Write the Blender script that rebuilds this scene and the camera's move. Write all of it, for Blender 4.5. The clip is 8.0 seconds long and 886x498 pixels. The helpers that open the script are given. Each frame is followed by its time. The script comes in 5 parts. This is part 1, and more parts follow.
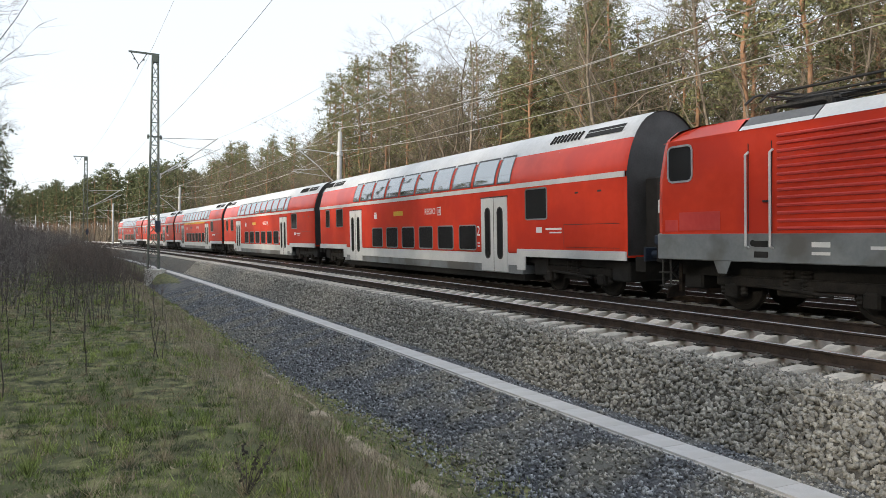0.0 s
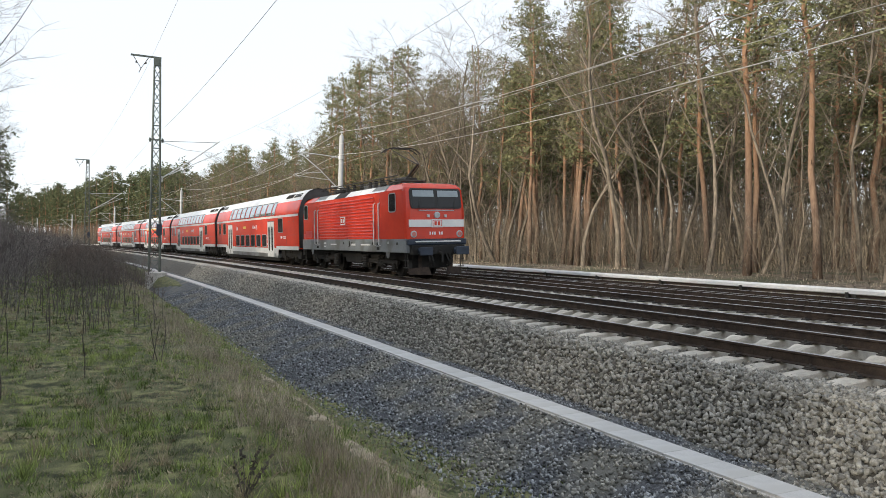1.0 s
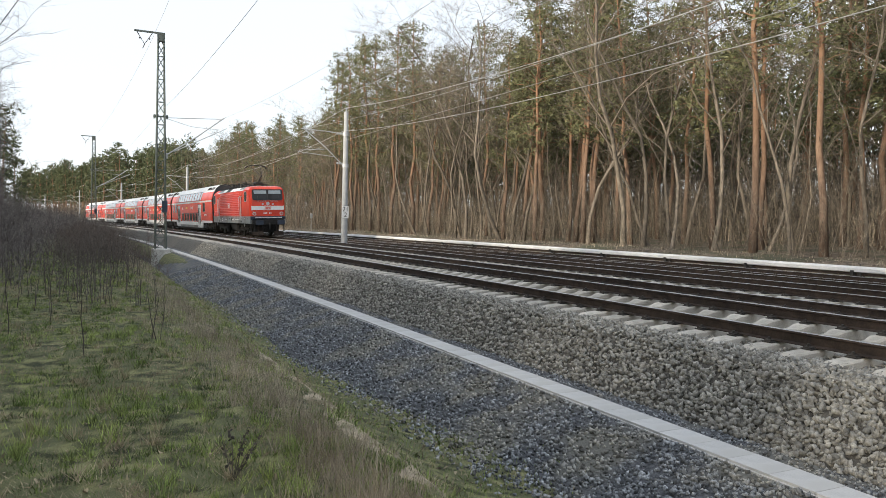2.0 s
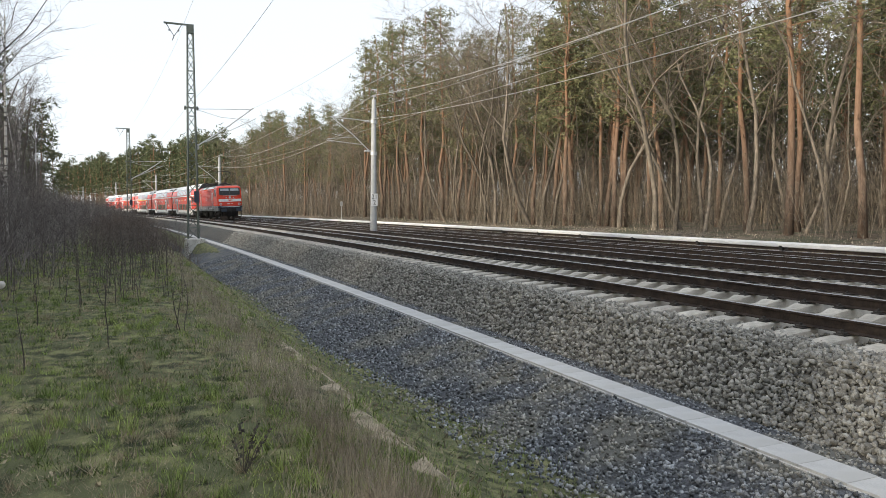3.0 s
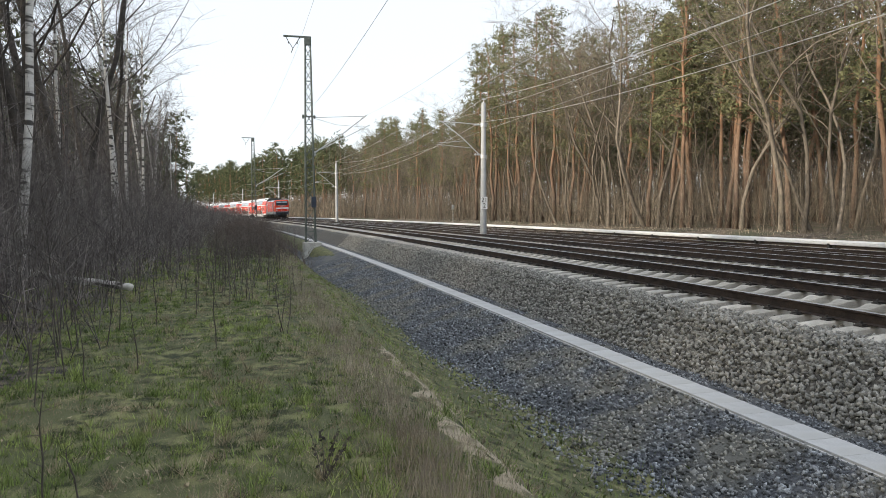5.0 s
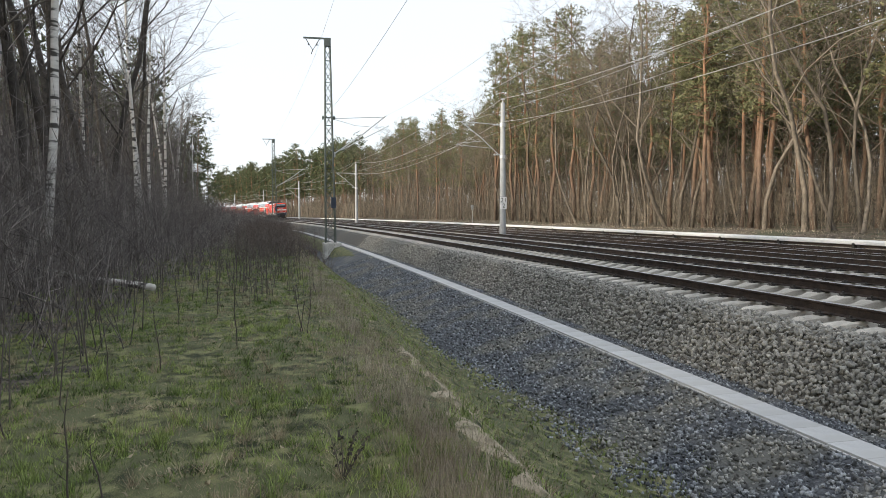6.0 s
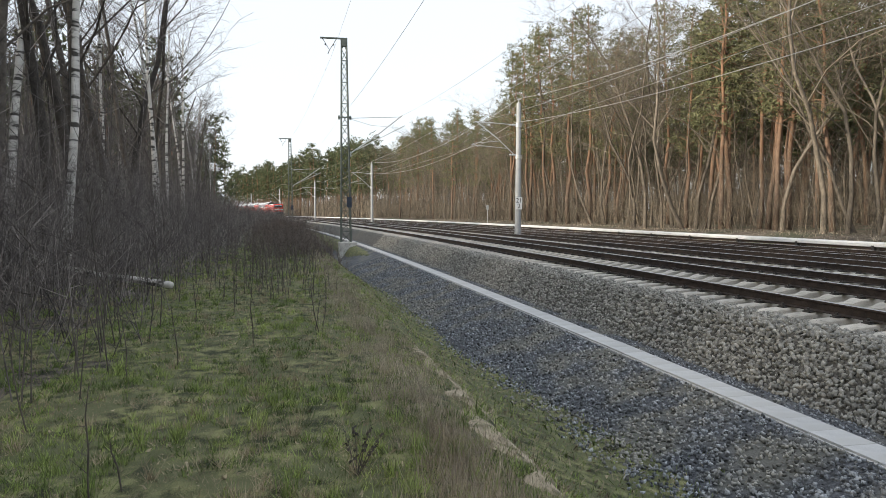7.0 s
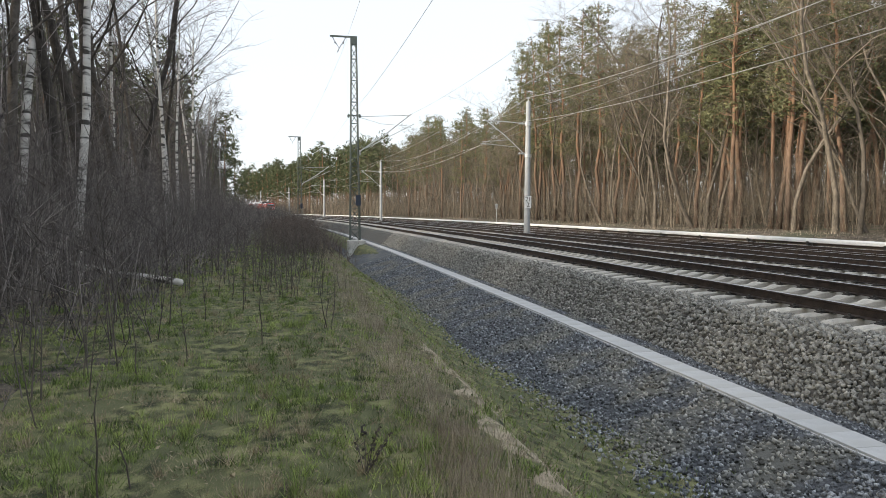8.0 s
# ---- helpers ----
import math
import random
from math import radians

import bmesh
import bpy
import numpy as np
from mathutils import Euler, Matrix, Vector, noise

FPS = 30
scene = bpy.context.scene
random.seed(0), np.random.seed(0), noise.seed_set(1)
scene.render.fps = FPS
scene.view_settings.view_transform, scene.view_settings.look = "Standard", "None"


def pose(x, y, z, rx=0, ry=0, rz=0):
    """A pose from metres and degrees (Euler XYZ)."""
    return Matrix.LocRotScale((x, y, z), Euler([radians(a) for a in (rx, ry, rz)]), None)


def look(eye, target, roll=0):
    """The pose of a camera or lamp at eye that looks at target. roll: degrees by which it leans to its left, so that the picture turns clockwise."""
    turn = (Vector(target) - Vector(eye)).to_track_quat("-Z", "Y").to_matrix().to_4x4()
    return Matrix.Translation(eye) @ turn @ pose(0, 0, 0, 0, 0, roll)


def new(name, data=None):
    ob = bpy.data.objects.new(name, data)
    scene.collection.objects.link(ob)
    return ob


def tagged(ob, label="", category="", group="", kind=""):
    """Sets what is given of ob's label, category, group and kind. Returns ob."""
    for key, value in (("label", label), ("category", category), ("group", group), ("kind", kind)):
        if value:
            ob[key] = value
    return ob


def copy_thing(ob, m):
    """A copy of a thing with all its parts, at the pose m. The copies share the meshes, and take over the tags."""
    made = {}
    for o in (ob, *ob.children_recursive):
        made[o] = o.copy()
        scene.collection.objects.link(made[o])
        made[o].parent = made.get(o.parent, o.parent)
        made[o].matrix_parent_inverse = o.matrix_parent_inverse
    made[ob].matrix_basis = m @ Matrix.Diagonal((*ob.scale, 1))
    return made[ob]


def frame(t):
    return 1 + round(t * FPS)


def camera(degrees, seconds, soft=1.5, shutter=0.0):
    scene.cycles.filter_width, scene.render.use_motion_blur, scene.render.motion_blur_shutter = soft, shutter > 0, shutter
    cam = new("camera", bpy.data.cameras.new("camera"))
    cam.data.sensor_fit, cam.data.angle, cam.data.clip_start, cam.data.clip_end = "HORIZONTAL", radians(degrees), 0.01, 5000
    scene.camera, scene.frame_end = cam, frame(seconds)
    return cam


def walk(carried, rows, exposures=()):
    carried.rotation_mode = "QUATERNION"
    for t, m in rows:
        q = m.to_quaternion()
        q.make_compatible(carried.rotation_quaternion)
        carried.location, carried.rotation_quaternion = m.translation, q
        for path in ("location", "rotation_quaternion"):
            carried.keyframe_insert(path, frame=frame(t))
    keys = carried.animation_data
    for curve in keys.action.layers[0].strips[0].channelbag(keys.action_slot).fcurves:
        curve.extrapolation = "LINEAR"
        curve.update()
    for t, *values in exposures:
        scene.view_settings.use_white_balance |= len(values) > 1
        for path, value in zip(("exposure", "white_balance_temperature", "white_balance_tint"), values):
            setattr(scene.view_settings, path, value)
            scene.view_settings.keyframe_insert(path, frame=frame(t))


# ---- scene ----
# ---- camera ----
cam = camera(63.0, 8.0, soft=0.5)
VIEW = [  # seconds, x, y, z, yaw, pitch, roll
    (0.0, -0.495, -0.049, 1.307, -26.02, -0.51, -0.82), (0.5, -0.491, -0.008, 1.301, -25.77, -0.14, -0.99),
    (1.0, -0.474, -0.014, 1.300, -25.92, -0.20, -0.98), (1.5, -0.428, -0.031, 1.309, -25.41, -1.00, -1.06),
    (2.8, -0.246, -0.057, 1.372, -25.29, -3.29, -0.65), (3.0, -0.213, -0.024, 1.357, -22.96, -3.19, -0.18),
    (3.5, -0.123, 0.002, 1.373, -18.09, -2.90, 0.05), (4.0, -0.048, 0.006, 1.381, -15.84, -2.78, 0.01),
    (4.5, -0.009, 0.031, 1.381, -14.88, -2.90, 0.15), (6.0, 0.012, 0.013, 1.384, -12.54, -2.93, 0.49),
    (6.5, 0.009, -0.009, 1.383, -11.94, -2.92, 0.35), (7.0, 0.008, -0.028, 1.384, -11.33, -2.93, 0.20),
    (7.5, 0.009, -0.014, 1.386, -11.22, -2.97, 0.01), (8.0, 0.007, 0.001, 1.381, -10.63, -3.04, 0.01)]
walk(cam, [(t, pose(x, y, z, 90 + p, r, w)) for t, x, y, z, w, p, r in VIEW])

# ---- world and sun ----
SUN_EL, SUN_AZ = 19.0, 255.0   # elevation; where the sun stands, clockwise from +y
world = bpy.data.worlds.new("World")
scene.world = world
world.use_nodes = True
wn = world.node_tree.nodes
sky = wn.new("ShaderNodeTexSky")
sky.sky_type, sky.sun_disc = "NISHITA", False
sky.sun_elevation, sky.sun_rotation = radians(SUN_EL), radians(SUN_AZ)
sky.air_density, sky.dust_density, sky.ozone_density = 1.0, 1.2, 1.0
wn["Background"].inputs["Strength"].default_value = 0.10
veil = wn.new("ShaderNodeMixRGB")      # a thin white cloud layer over the whole sky
veil.inputs[0].default_value, veil.inputs[2].default_value = 0.72, (8.6, 9.1, 9.7, 1)
world.node_tree.links.new(sky.outputs[0], veil.inputs[1])
world.node_tree.links.new(veil.outputs[0], wn["Background"].inputs[0])
lamp = bpy.data.lights.new("sun", "SUN")
lamp.energy, lamp.angle, lamp.color = 3.9, radians(6.0), (1.0, 0.87, 0.68)
a, e = radians(SUN_AZ), radians(SUN_EL)
sun = new("sun", lamp)
sun.matrix_world = look((0, 0, 60), (-math.sin(a) * math.cos(e) * 50, -math.cos(a) * math.cos(e) * 50, 60 - math.sin(e) * 50))
scene.view_settings.exposure = 0.55

# ---- materials ----


def material(name, c1, c2, scale=6.0, rough=0.8, metal=0.0, bump=0.0, fine=60.0, c3=None, big=0.5, island=0.0, per_object=0.0, coords="Object", stretch=(1, 1, 1), lo=0.28, hi=0.72):
    """Two colours mixed by fine and coarse noise; bump from the fine one; value varied per island or per object."""
    m = bpy.data.materials.new(name)
    m.use_nodes = True
    nt = m.node_tree
    n, l = nt.nodes, nt.links
    b = n["Principled BSDF"]
    b.inputs["Roughness"].default_value, b.inputs["Metallic"].default_value = rough, metal
    tc, mp = n.new("ShaderNodeTexCoord"), n.new("ShaderNodeMapping")
    mp.inputs["Scale"].default_value = stretch
    l.new(tc.outputs[coords], mp.inputs[0])
    t1, t2 = n.new("ShaderNodeTexNoise"), n.new("ShaderNodeTexNoise")
    for t, sc, dt in ((t1, scale, 4), (t2, fine, 3)):
        t.inputs["Scale"].default_value, t.inputs["Detail"].default_value = sc, dt
        l.new(mp.outputs[0], t.inputs["Vector"])
    add = n.new("ShaderNodeMath")
    add.operation = "MULTIPLY_ADD"
    l.new(t2.outputs[0], add.inputs[0])
    add.inputs[1].default_value = 0.6
    sub = n.new("ShaderNodeMath")
    sub.operation = "SUBTRACT"
    l.new(t1.outputs[0], sub.inputs[0])
    sub.inputs[1].default_value = 0.3
    l.new(sub.outputs[0], add.inputs[2])
    ramp = n.new("ShaderNodeValToRGB")
    ramp.color_ramp.elements[0].position, ramp.color_ramp.elements[1].position = lo, hi
    ramp.color_ramp.elements[0].color, ramp.color_ramp.elements[1].color = (*c1, 1), (*c2, 1)
    l.new(add.outputs[0], ramp.inputs[0])
    col = ramp.outputs[0]
    if c3:
        t3 = n.new("ShaderNodeTexNoise")
        t3.inputs["Scale"].default_value, t3.inputs["Detail"].default_value = big, 5
        l.new(mp.outputs[0], t3.inputs["Vector"])
        r3 = n.new("ShaderNodeValToRGB")
        r3.color_ramp.elements[0].position, r3.color_ramp.elements[1].position = 0.47, 0.6
        l.new(t3.outputs[0], r3.inputs[0])
        mx = n.new("ShaderNodeMixRGB")
        l.new(r3.outputs[0], mx.inputs[0])
        l.new(col, mx.inputs[1])
        mx.inputs[2].default_value = (*c3, 1)
        col = mx.outputs[0]
    if island or per_object:
        src = n.new("ShaderNodeNewGeometry").outputs["Random Per Island"] if island else n.new("ShaderNodeObjectInfo").outputs["Random"]
        hs = n.new("ShaderNodeHueSaturation")
        mr = n.new("ShaderNodeMapRange")
        amt = island or per_object
        mr.inputs["To Min"].default_value, mr.inputs["To Max"].default_value = 1 - amt, 1 + amt
        l.new(src, mr.inputs[0])
        l.new(mr.outputs[0], hs.inputs["Value"])
        l.new(col, hs.inputs["Color"])
        col = hs.outputs[0]
    l.new(col, b.inputs["Base Color"])
    if bump:
        bp = n.new("ShaderNodeBump")
        bp.inputs["Strength"].default_value, bp.inputs["Distance"].default_value = bump, 0.02
        l.new(add.outputs[0], bp.inputs["Height"])
        l.new(bp.outputs[0], b.inputs["Normal"])
    return m


def bark_pine():
    """Scots pine bark: grey-brown plates below, thin orange bark higher up the trunk."""
    m = material("pine_bark", (0.07, 0.05, 0.04), (0.20, 0.145, 0.11), 5, 0.95, 0, 0.8, 25, stretch=(1, 1, 0.25), per_object=0.25)
    nt = m.node_tree
    n, l = nt.nodes, nt.links
    b = n["Principled BSDF"]
    old = b.inputs["Base Color"].links[0].from_socket
    sep, tc, mr, mx = n.new("ShaderNodeSeparateXYZ"), n.new("ShaderNodeTexCoord"), n.new("ShaderNodeMapRange"), n.new("ShaderNodeMixRGB")
    l.new(tc.outputs["Object"], sep.inputs[0])
    l.new(sep.outputs[2], mr.inputs[0])
    mr.inputs["From Min"].default_value, mr.inputs["From Max"].default_value = 2.5, 11.0
    mr.inputs["To Max"].default_value = 0.62
    l.new(mr.outputs[0], mx.inputs[0])
    l.new(old, mx.inputs[1])
    mx.inputs[2].default_value = (0.33, 0.180, 0.100, 1)
    l.new(mx.outputs[0], b.inputs["Base Color"])
    return m


def bark_birch():
    """White birch bark with dark cross bands."""
    m = material("birch_bark", (0.52, 0.50, 0.47), (0.72, 0.70, 0.67), 3, 0.7, 0, 0.2, 30, c3=(0.06, 0.055, 0.05), big=2.6, stretch=(0.5, 0.5, 3.0))
    ramps = [q for q in m.node_tree.nodes if q.bl_idname == "ShaderNodeValToRGB"]
    ramps[1].color_ramp.elements[0].position, ramps[1].color_ramp.elements[1].position = 0.55, 0.62
    return m


# The near-black first colour paints in the shade between grass blades.
GRASS_GROUND = material("grass_ground", (0.026, 0.034, 0.012), (0.230, 0.235, 0.105), 6, 0.95, 0, 1.0, 130, c3=(0.105, 0.115, 0.052), big=2.2, lo=0.38, hi=0.64)
FOREST_FLOOR = material("leaf_litter", (0.065, 0.052, 0.038), (0.25, 0.205, 0.155), 3, 0.95, 0, 0.9, 25, c3=(0.085, 0.088, 0.052), big=0.25, lo=0.36, hi=0.66)
# Leaf litter with the thicket's shade put into its colour, for dark gaps.
SHADE_FLOOR = material("litter_painted_shade", (0.018, 0.016, 0.013), (0.135, 0.115, 0.090), 7, 0.95, 0, 1.0, 40, lo=0.38, hi=0.68)
SAND = material("sand", (0.28, 0.235, 0.17), (0.47, 0.40, 0.30), 8, 0.95, 0, 0.9, 50, c3=(0.13, 0.115, 0.07), big=5.0)
# Much darker than STONE: the shade in the gaps between stones is painted here.
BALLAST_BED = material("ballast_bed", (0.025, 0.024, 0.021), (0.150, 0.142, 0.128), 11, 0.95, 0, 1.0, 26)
STONE = material("ballast_stone", (0.184, 0.179, 0.163), (0.378, 0.370, 0.340), 12, 0.9, 0, 0.4, 60, island=0.42)
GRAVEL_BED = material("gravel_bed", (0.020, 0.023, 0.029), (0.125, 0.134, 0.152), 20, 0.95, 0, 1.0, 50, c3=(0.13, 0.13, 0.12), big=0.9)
GRAVEL = material("dark_gravel", (0.078, 0.087, 0.099), (0.31, 0.328, 0.350), 15, 0.9, 0, 0.2, 60, c3=(0.24, 0.235, 0.212), big=0.9, island=0.8)
CONCRETE = material("concrete", (0.42, 0.42, 0.41), (0.60, 0.60, 0.58), 5, 0.85, 0, 0.25, 60, c3=(0.36, 0.355, 0.34), big=1.5, per_object=0.12)
SLEEPER = material("sleeper_concrete", (0.38, 0.36, 0.32), (0.58, 0.55, 0.50), 6, 0.9, 0, 0.3, 60, per_object=0.15)
RAIL_RUST = material("rail_rust", (0.018, 0.013, 0.011), (0.058, 0.040, 0.031), 6, 0.8, 0.1, 0.2, 40)
RAIL_TOP = material("rail_head", (0.40, 0.40, 0.41), (0.60, 0.60, 0.61), 4, 0.28, 0.9, 0.0, 40)
DARK_STEEL = material("dark_steel", (0.025, 0.025, 0.026), (0.075, 0.07, 0.065), 5, 0.7, 0.3, 0.2, 40)
MAST_GREEN = material("mast_paint", (0.065, 0.085, 0.08), (0.12, 0.14, 0.13), 4, 0.65, 0.2, 0.1, 40)
GALVANISED = material("galvanised_steel", (0.42, 0.44, 0.46), (0.60, 0.62, 0.63), 4, 0.5, 0.6, 0.05, 40)
MAST_GREY = material("mast_concrete", (0.30, 0.315, 0.33), (0.40, 0.415, 0.43), 3, 0.7, 0, 0.1, 50)
WIRE = material("wire", (0.38, 0.38, 0.36), (0.50, 0.50, 0.47), 4, 0.5, 0.2)
COVER_WHITE = material("rail_cover", (0.66, 0.67, 0.67), (0.80, 0.80, 0.79), 1.2, 0.6, 0, 0.05, 12)
RED = material("red_paint", (0.62, 0.046, 0.020), (0.70, 0.058, 0.026), 0.8, 0.27, 0, 0.02, 5, c3=(0.57, 0.042, 0.022), big=0.5)
RED_FADED = material("red_paint_faded", (0.55, 0.05, 0.045), (0.62, 0.075, 0.065), 1.2, 0.42, 0, 0.02, 8)
PALE_GREY = material("pale_grey_paint", (0.55, 0.57, 0.58), (0.68, 0.69, 0.70), 1.5, 0.4, 0, 0.02, 20)
ROOF_GREY = material("roof_paint", (0.55, 0.56, 0.57), (0.70, 0.71, 0.72), 0.9, 0.30, 0.1, 0.03, 9)
MID_GREY = material("grey_paint", (0.185, 0.205, 0.220), (0.245, 0.265, 0.280), 1.5, 0.45, 0, 0.03, 14, c3=(0.13, 0.13, 0.125), big=0.7)
END_DARK = material("end_wall_grey", (0.035, 0.037, 0.040), (0.065, 0.067, 0.07), 2, 0.5, 0, 0.03, 20)
ROOF_DARK = material("roof_panel_grey", (0.09, 0.095, 0.10), (0.15, 0.155, 0.16), 2, 0.5, 0, 0.03, 20)
BOGIE = material("bogie_grime", (0.005, 0.0045, 0.004), (0.026, 0.022, 0.018), 4, 0.8, 0.1, 0.3, 30)
TROUGH = material("trough_concrete", (0.44, 0.445, 0.45), (0.56, 0.56, 0.56), 4, 0.85, 0, 0.2, 50, c3=(0.46, 0.46, 0.455), big=1.5, per_object=0.05)
BLACK = material("underframe_black", (0.005, 0.005, 0.005), (0.018, 0.017, 0.016), 4, 0.8, 0.0, 0.2, 30)
RUBBER = material("black_rubber", (0.012, 0.012, 0.013), (0.025, 0.025, 0.026), 4, 0.6)
WHITE = material("white_lettering", (0.70, 0.71, 0.72), (0.80, 0.80, 0.80), 3, 0.5)
YELLOW = material("yellow_band", (0.62, 0.36, 0.02), (0.70, 0.42, 0.03), 3, 0.5)
BLUE_PLATE = material("dark_blue_plate", (0.013, 0.022, 0.042), (0.026, 0.040, 0.068), 3, 0.5)
LENS = material("red_lens", (0.45, 0.12, 0.10), (0.6, 0.2, 0.16), 3, 0.2)
BLIND = material("window_blind", (0.26, 0.31, 0.35), (0.34, 0.39, 0.43), 2, 0.5)
NEEDLES = material("pine_needles", (0.085, 0.100, 0.046), (0.195, 0.195, 0.096), 1.5, 0.8, 0, 0, 9, island=0.45)
NEEDLES_DARK = material("pine_needles_dark", (0.050, 0.068, 0.028), (0.110, 0.124, 0.054), 1.5, 0.8, 0, 0, 9, island=0.45)
BARK_PINE = bark_pine()
BARK_BIRCH = bark_birch()
BARK_GREY = material("grey_brown_bark", (0.075, 0.066, 0.055), (0.225, 0.192, 0.155), 5, 0.95, 0, 0.6, 25, stretch=(1, 1, 0.3), per_object=0.3)
TWIGS = material("twigs", (0.062, 0.053, 0.042), (0.275, 0.233, 0.180), 2, 0.95, 0, 0, 10, island=0.6)
BARK_DARK = material("dark_bark", (0.045, 0.040, 0.036), (0.12, 0.105, 0.09), 5, 0.95, 0, 0.5, 25, per_object=0.3)
SHRUB = material("shrub_stems", (0.036, 0.031, 0.030), (0.235, 0.212, 0.200), 2, 0.95, 0, 0, 10, island=0.7)
SHRUB_RED = material("red_brown_stems", (0.068, 0.053, 0.046), (0.155, 0.125, 0.106), 2, 0.95, 0, 0, 10, island=0.4)
GRASS = material("grass_blades", (0.090, 0.145, 0.030), (0.310, 0.370, 0.120), 0.7, 0.9, 0, 0, 5, island=0.65)
GRASS_DARK = material("dark_grass", (0.035, 0.062, 0.016), (0.100, 0.135, 0.042), 0.7, 0.9, 0, 0, 5, island=0.4)
DRY_GRASS = material("dry_grass", (0.22, 0.185, 0.125), (0.42, 0.36, 0.25), 0.8, 0.95, 0, 0, 6, island=0.4)
BROWN_GRASS = material("brown_stalks", (0.21, 0.178, 0.138), (0.46, 0.40, 0.31), 0.8, 0.95, 0, 0, 6, island=0.45)


def glass(name, tint, rough=0.06):
    m = bpy.data.materials.new(name)
    m.use_nodes = True
    b = m.node_tree.nodes["Principled BSDF"]
    b.inputs["Base Color"].default_value = (*tint, 1)
    b.inputs["Roughness"].default_value, b.inputs["IOR"].default_value = rough, 1.52
    return m


PANE = glass("dark_window_glass", (0.022, 0.023, 0.025), 0.08)
PANE.node_tree.nodes["Principled BSDF"].inputs["Specular IOR Level"].default_value = 0.3
PANE_UP = glass("upper_window_glass", (0.45, 0.47, 0.48), 0.03)
PANE_UP.node_tree.nodes["Principled BSDF"].inputs["Metallic"].default_value = 0.85   # metallic added to strengthen the white sky's reflection

# ---- mesh building ----
BEND = 0.00071            # the tracks turn gently to the left
RAD = 1 / BEND


def at(s, lat, z=0.0):
    """Place in the world: s metres along the curve, lat metres to the right of the camera's line."""
    return ((RAD + lat) * math.cos(s * BEND) - RAD, (RAD + lat) * math.sin(s * BEND), z)


def on_curve(s, lat, z=0.0, turn=0.0, lean=0.0):
    x, y, _ = at(s, lat)
    return pose(x, y, z, 0, lean, math.degrees(s * BEND) + turn)


class Shape:
    """Collects vertices and faces for one mesh."""

    def __init__(self):
        self.v, self.f, self.m = [], [], []

    def face(self, pts, mat=0):
        n = len(self.v)
        self.v += [tuple(p) for p in pts]
        self.f.append(tuple(range(n, n + len(pts))))
        self.m.append(mat)

    def box(self, x0, x1, y0, y1, z0, z1, mat=0, bev=0.0):
        if bev:
            return self.rounded(x0, x1, y0, y1, z0, z1, bev, mat)
        n = len(self.v)
        self.v += [(x, y, z) for z in (z0, z1) for x, y in ((x0, y0), (x1, y0), (x1, y1), (x0, y1))]
        for q in ((3, 2, 1, 0), (4, 5, 6, 7), (0, 1, 5, 4), (1, 2, 6, 5), (2, 3, 7, 6), (3, 0, 4, 7)):
            self.f.append(tuple(n + i for i in q))
            self.m.append(mat)

    def rounded(self, x0, x1, y0, y1, z0, z1, b, mat=0):
        """A box with chamfered edges."""
        rings = []
        for z, i in ((z0, b), (z0 + b, 0), (z1 - b, 0), (z1, b)):
            n = len(self.v)
            c = b
            self.v += [(x0 + i + c, y0 + i, z), (x1 - i - c, y0 + i, z), (x1 - i, y0 + i + c, z), (x1 - i, y1 - i - c, z),
                       (x1 - i - c, y1 - i, z), (x0 + i + c, y1 - i, z), (x0 + i, y1 - i - c, z), (x0 + i, y0 + i + c, z)]
            rings.append(n)
        for a, b2 in zip(rings, rings[1:]):
            for i in range(8):
                j = (i + 1) % 8
                self.f.append((a + i, a + j, b2 + j, b2 + i))
                self.m.append(mat)
        self.f.append(tuple(rings[0] + i for i in reversed(range(8))))
        self.f.append(tuple(rings[-1] + i for i in range(8)))
        self.m += [mat, mat]

    def tube(self, pts, radii, sides=6, mat=0, cap=True):
        pts = [Vector(p) for p in pts]
        if not hasattr(radii, "__len__"):
            radii = [radii] * len(pts)
        base = len(self.v)
        for i, p in enumerate(pts):
            d = (pts[min(i + 1, len(pts) - 1)] - pts[max(i - 1, 0)]).normalized()
            u = d.cross(Vector((0.31, 0.95, 0.05)))
            if u.length < 0.1:
                u = d.cross(Vector((1, 0, 0)))
            u.normalize()
            w = d.cross(u)
            for k in range(sides):
                t = 2 * math.pi * k / sides
                self.v.append(tuple(p + (u * math.cos(t) + w * math.sin(t)) * radii[i]))
        for i in range(len(pts) - 1):
            for k in range(sides):
                j = (k + 1) % sides
                a, b = base + i * sides, base + (i + 1) * sides
                self.f.append((a + k, a + j, b + j, b + k))
                self.m.append(mat)
        if cap:
            self.f.append(tuple(base + k for k in reversed(range(sides))))
            self.f.append(tuple(base + (len(pts) - 1) * sides + k for k in range(sides)))
            self.m += [mat, mat]

    def sweep(self, profile, stations, mat=0, closed=True, mats=None, caps=True):
        """A profile of (lat, z) carried along stations of (s) on the curve."""
        n, base = len(profile), len(self.v)
        for s in stations:
            for la, z in profile:
                self.v.append(at(s, la, z))
        for i in range(len(stations) - 1):
            for k in range(n if closed else n - 1):
                j = (k + 1) % n
                a, b = base + i * n, base + (i + 1) * n
                self.f.append((a + k, a + j, b + j, b + k))
                self.m.append(mats[k] if mats else mat)
        if closed and caps:
            self.f.append(tuple(base + k for k in reversed(range(n))))
            self.f.append(tuple(base + (len(stations) - 1) * n + k for k in range(n)))
            self.m += [mat, mat]

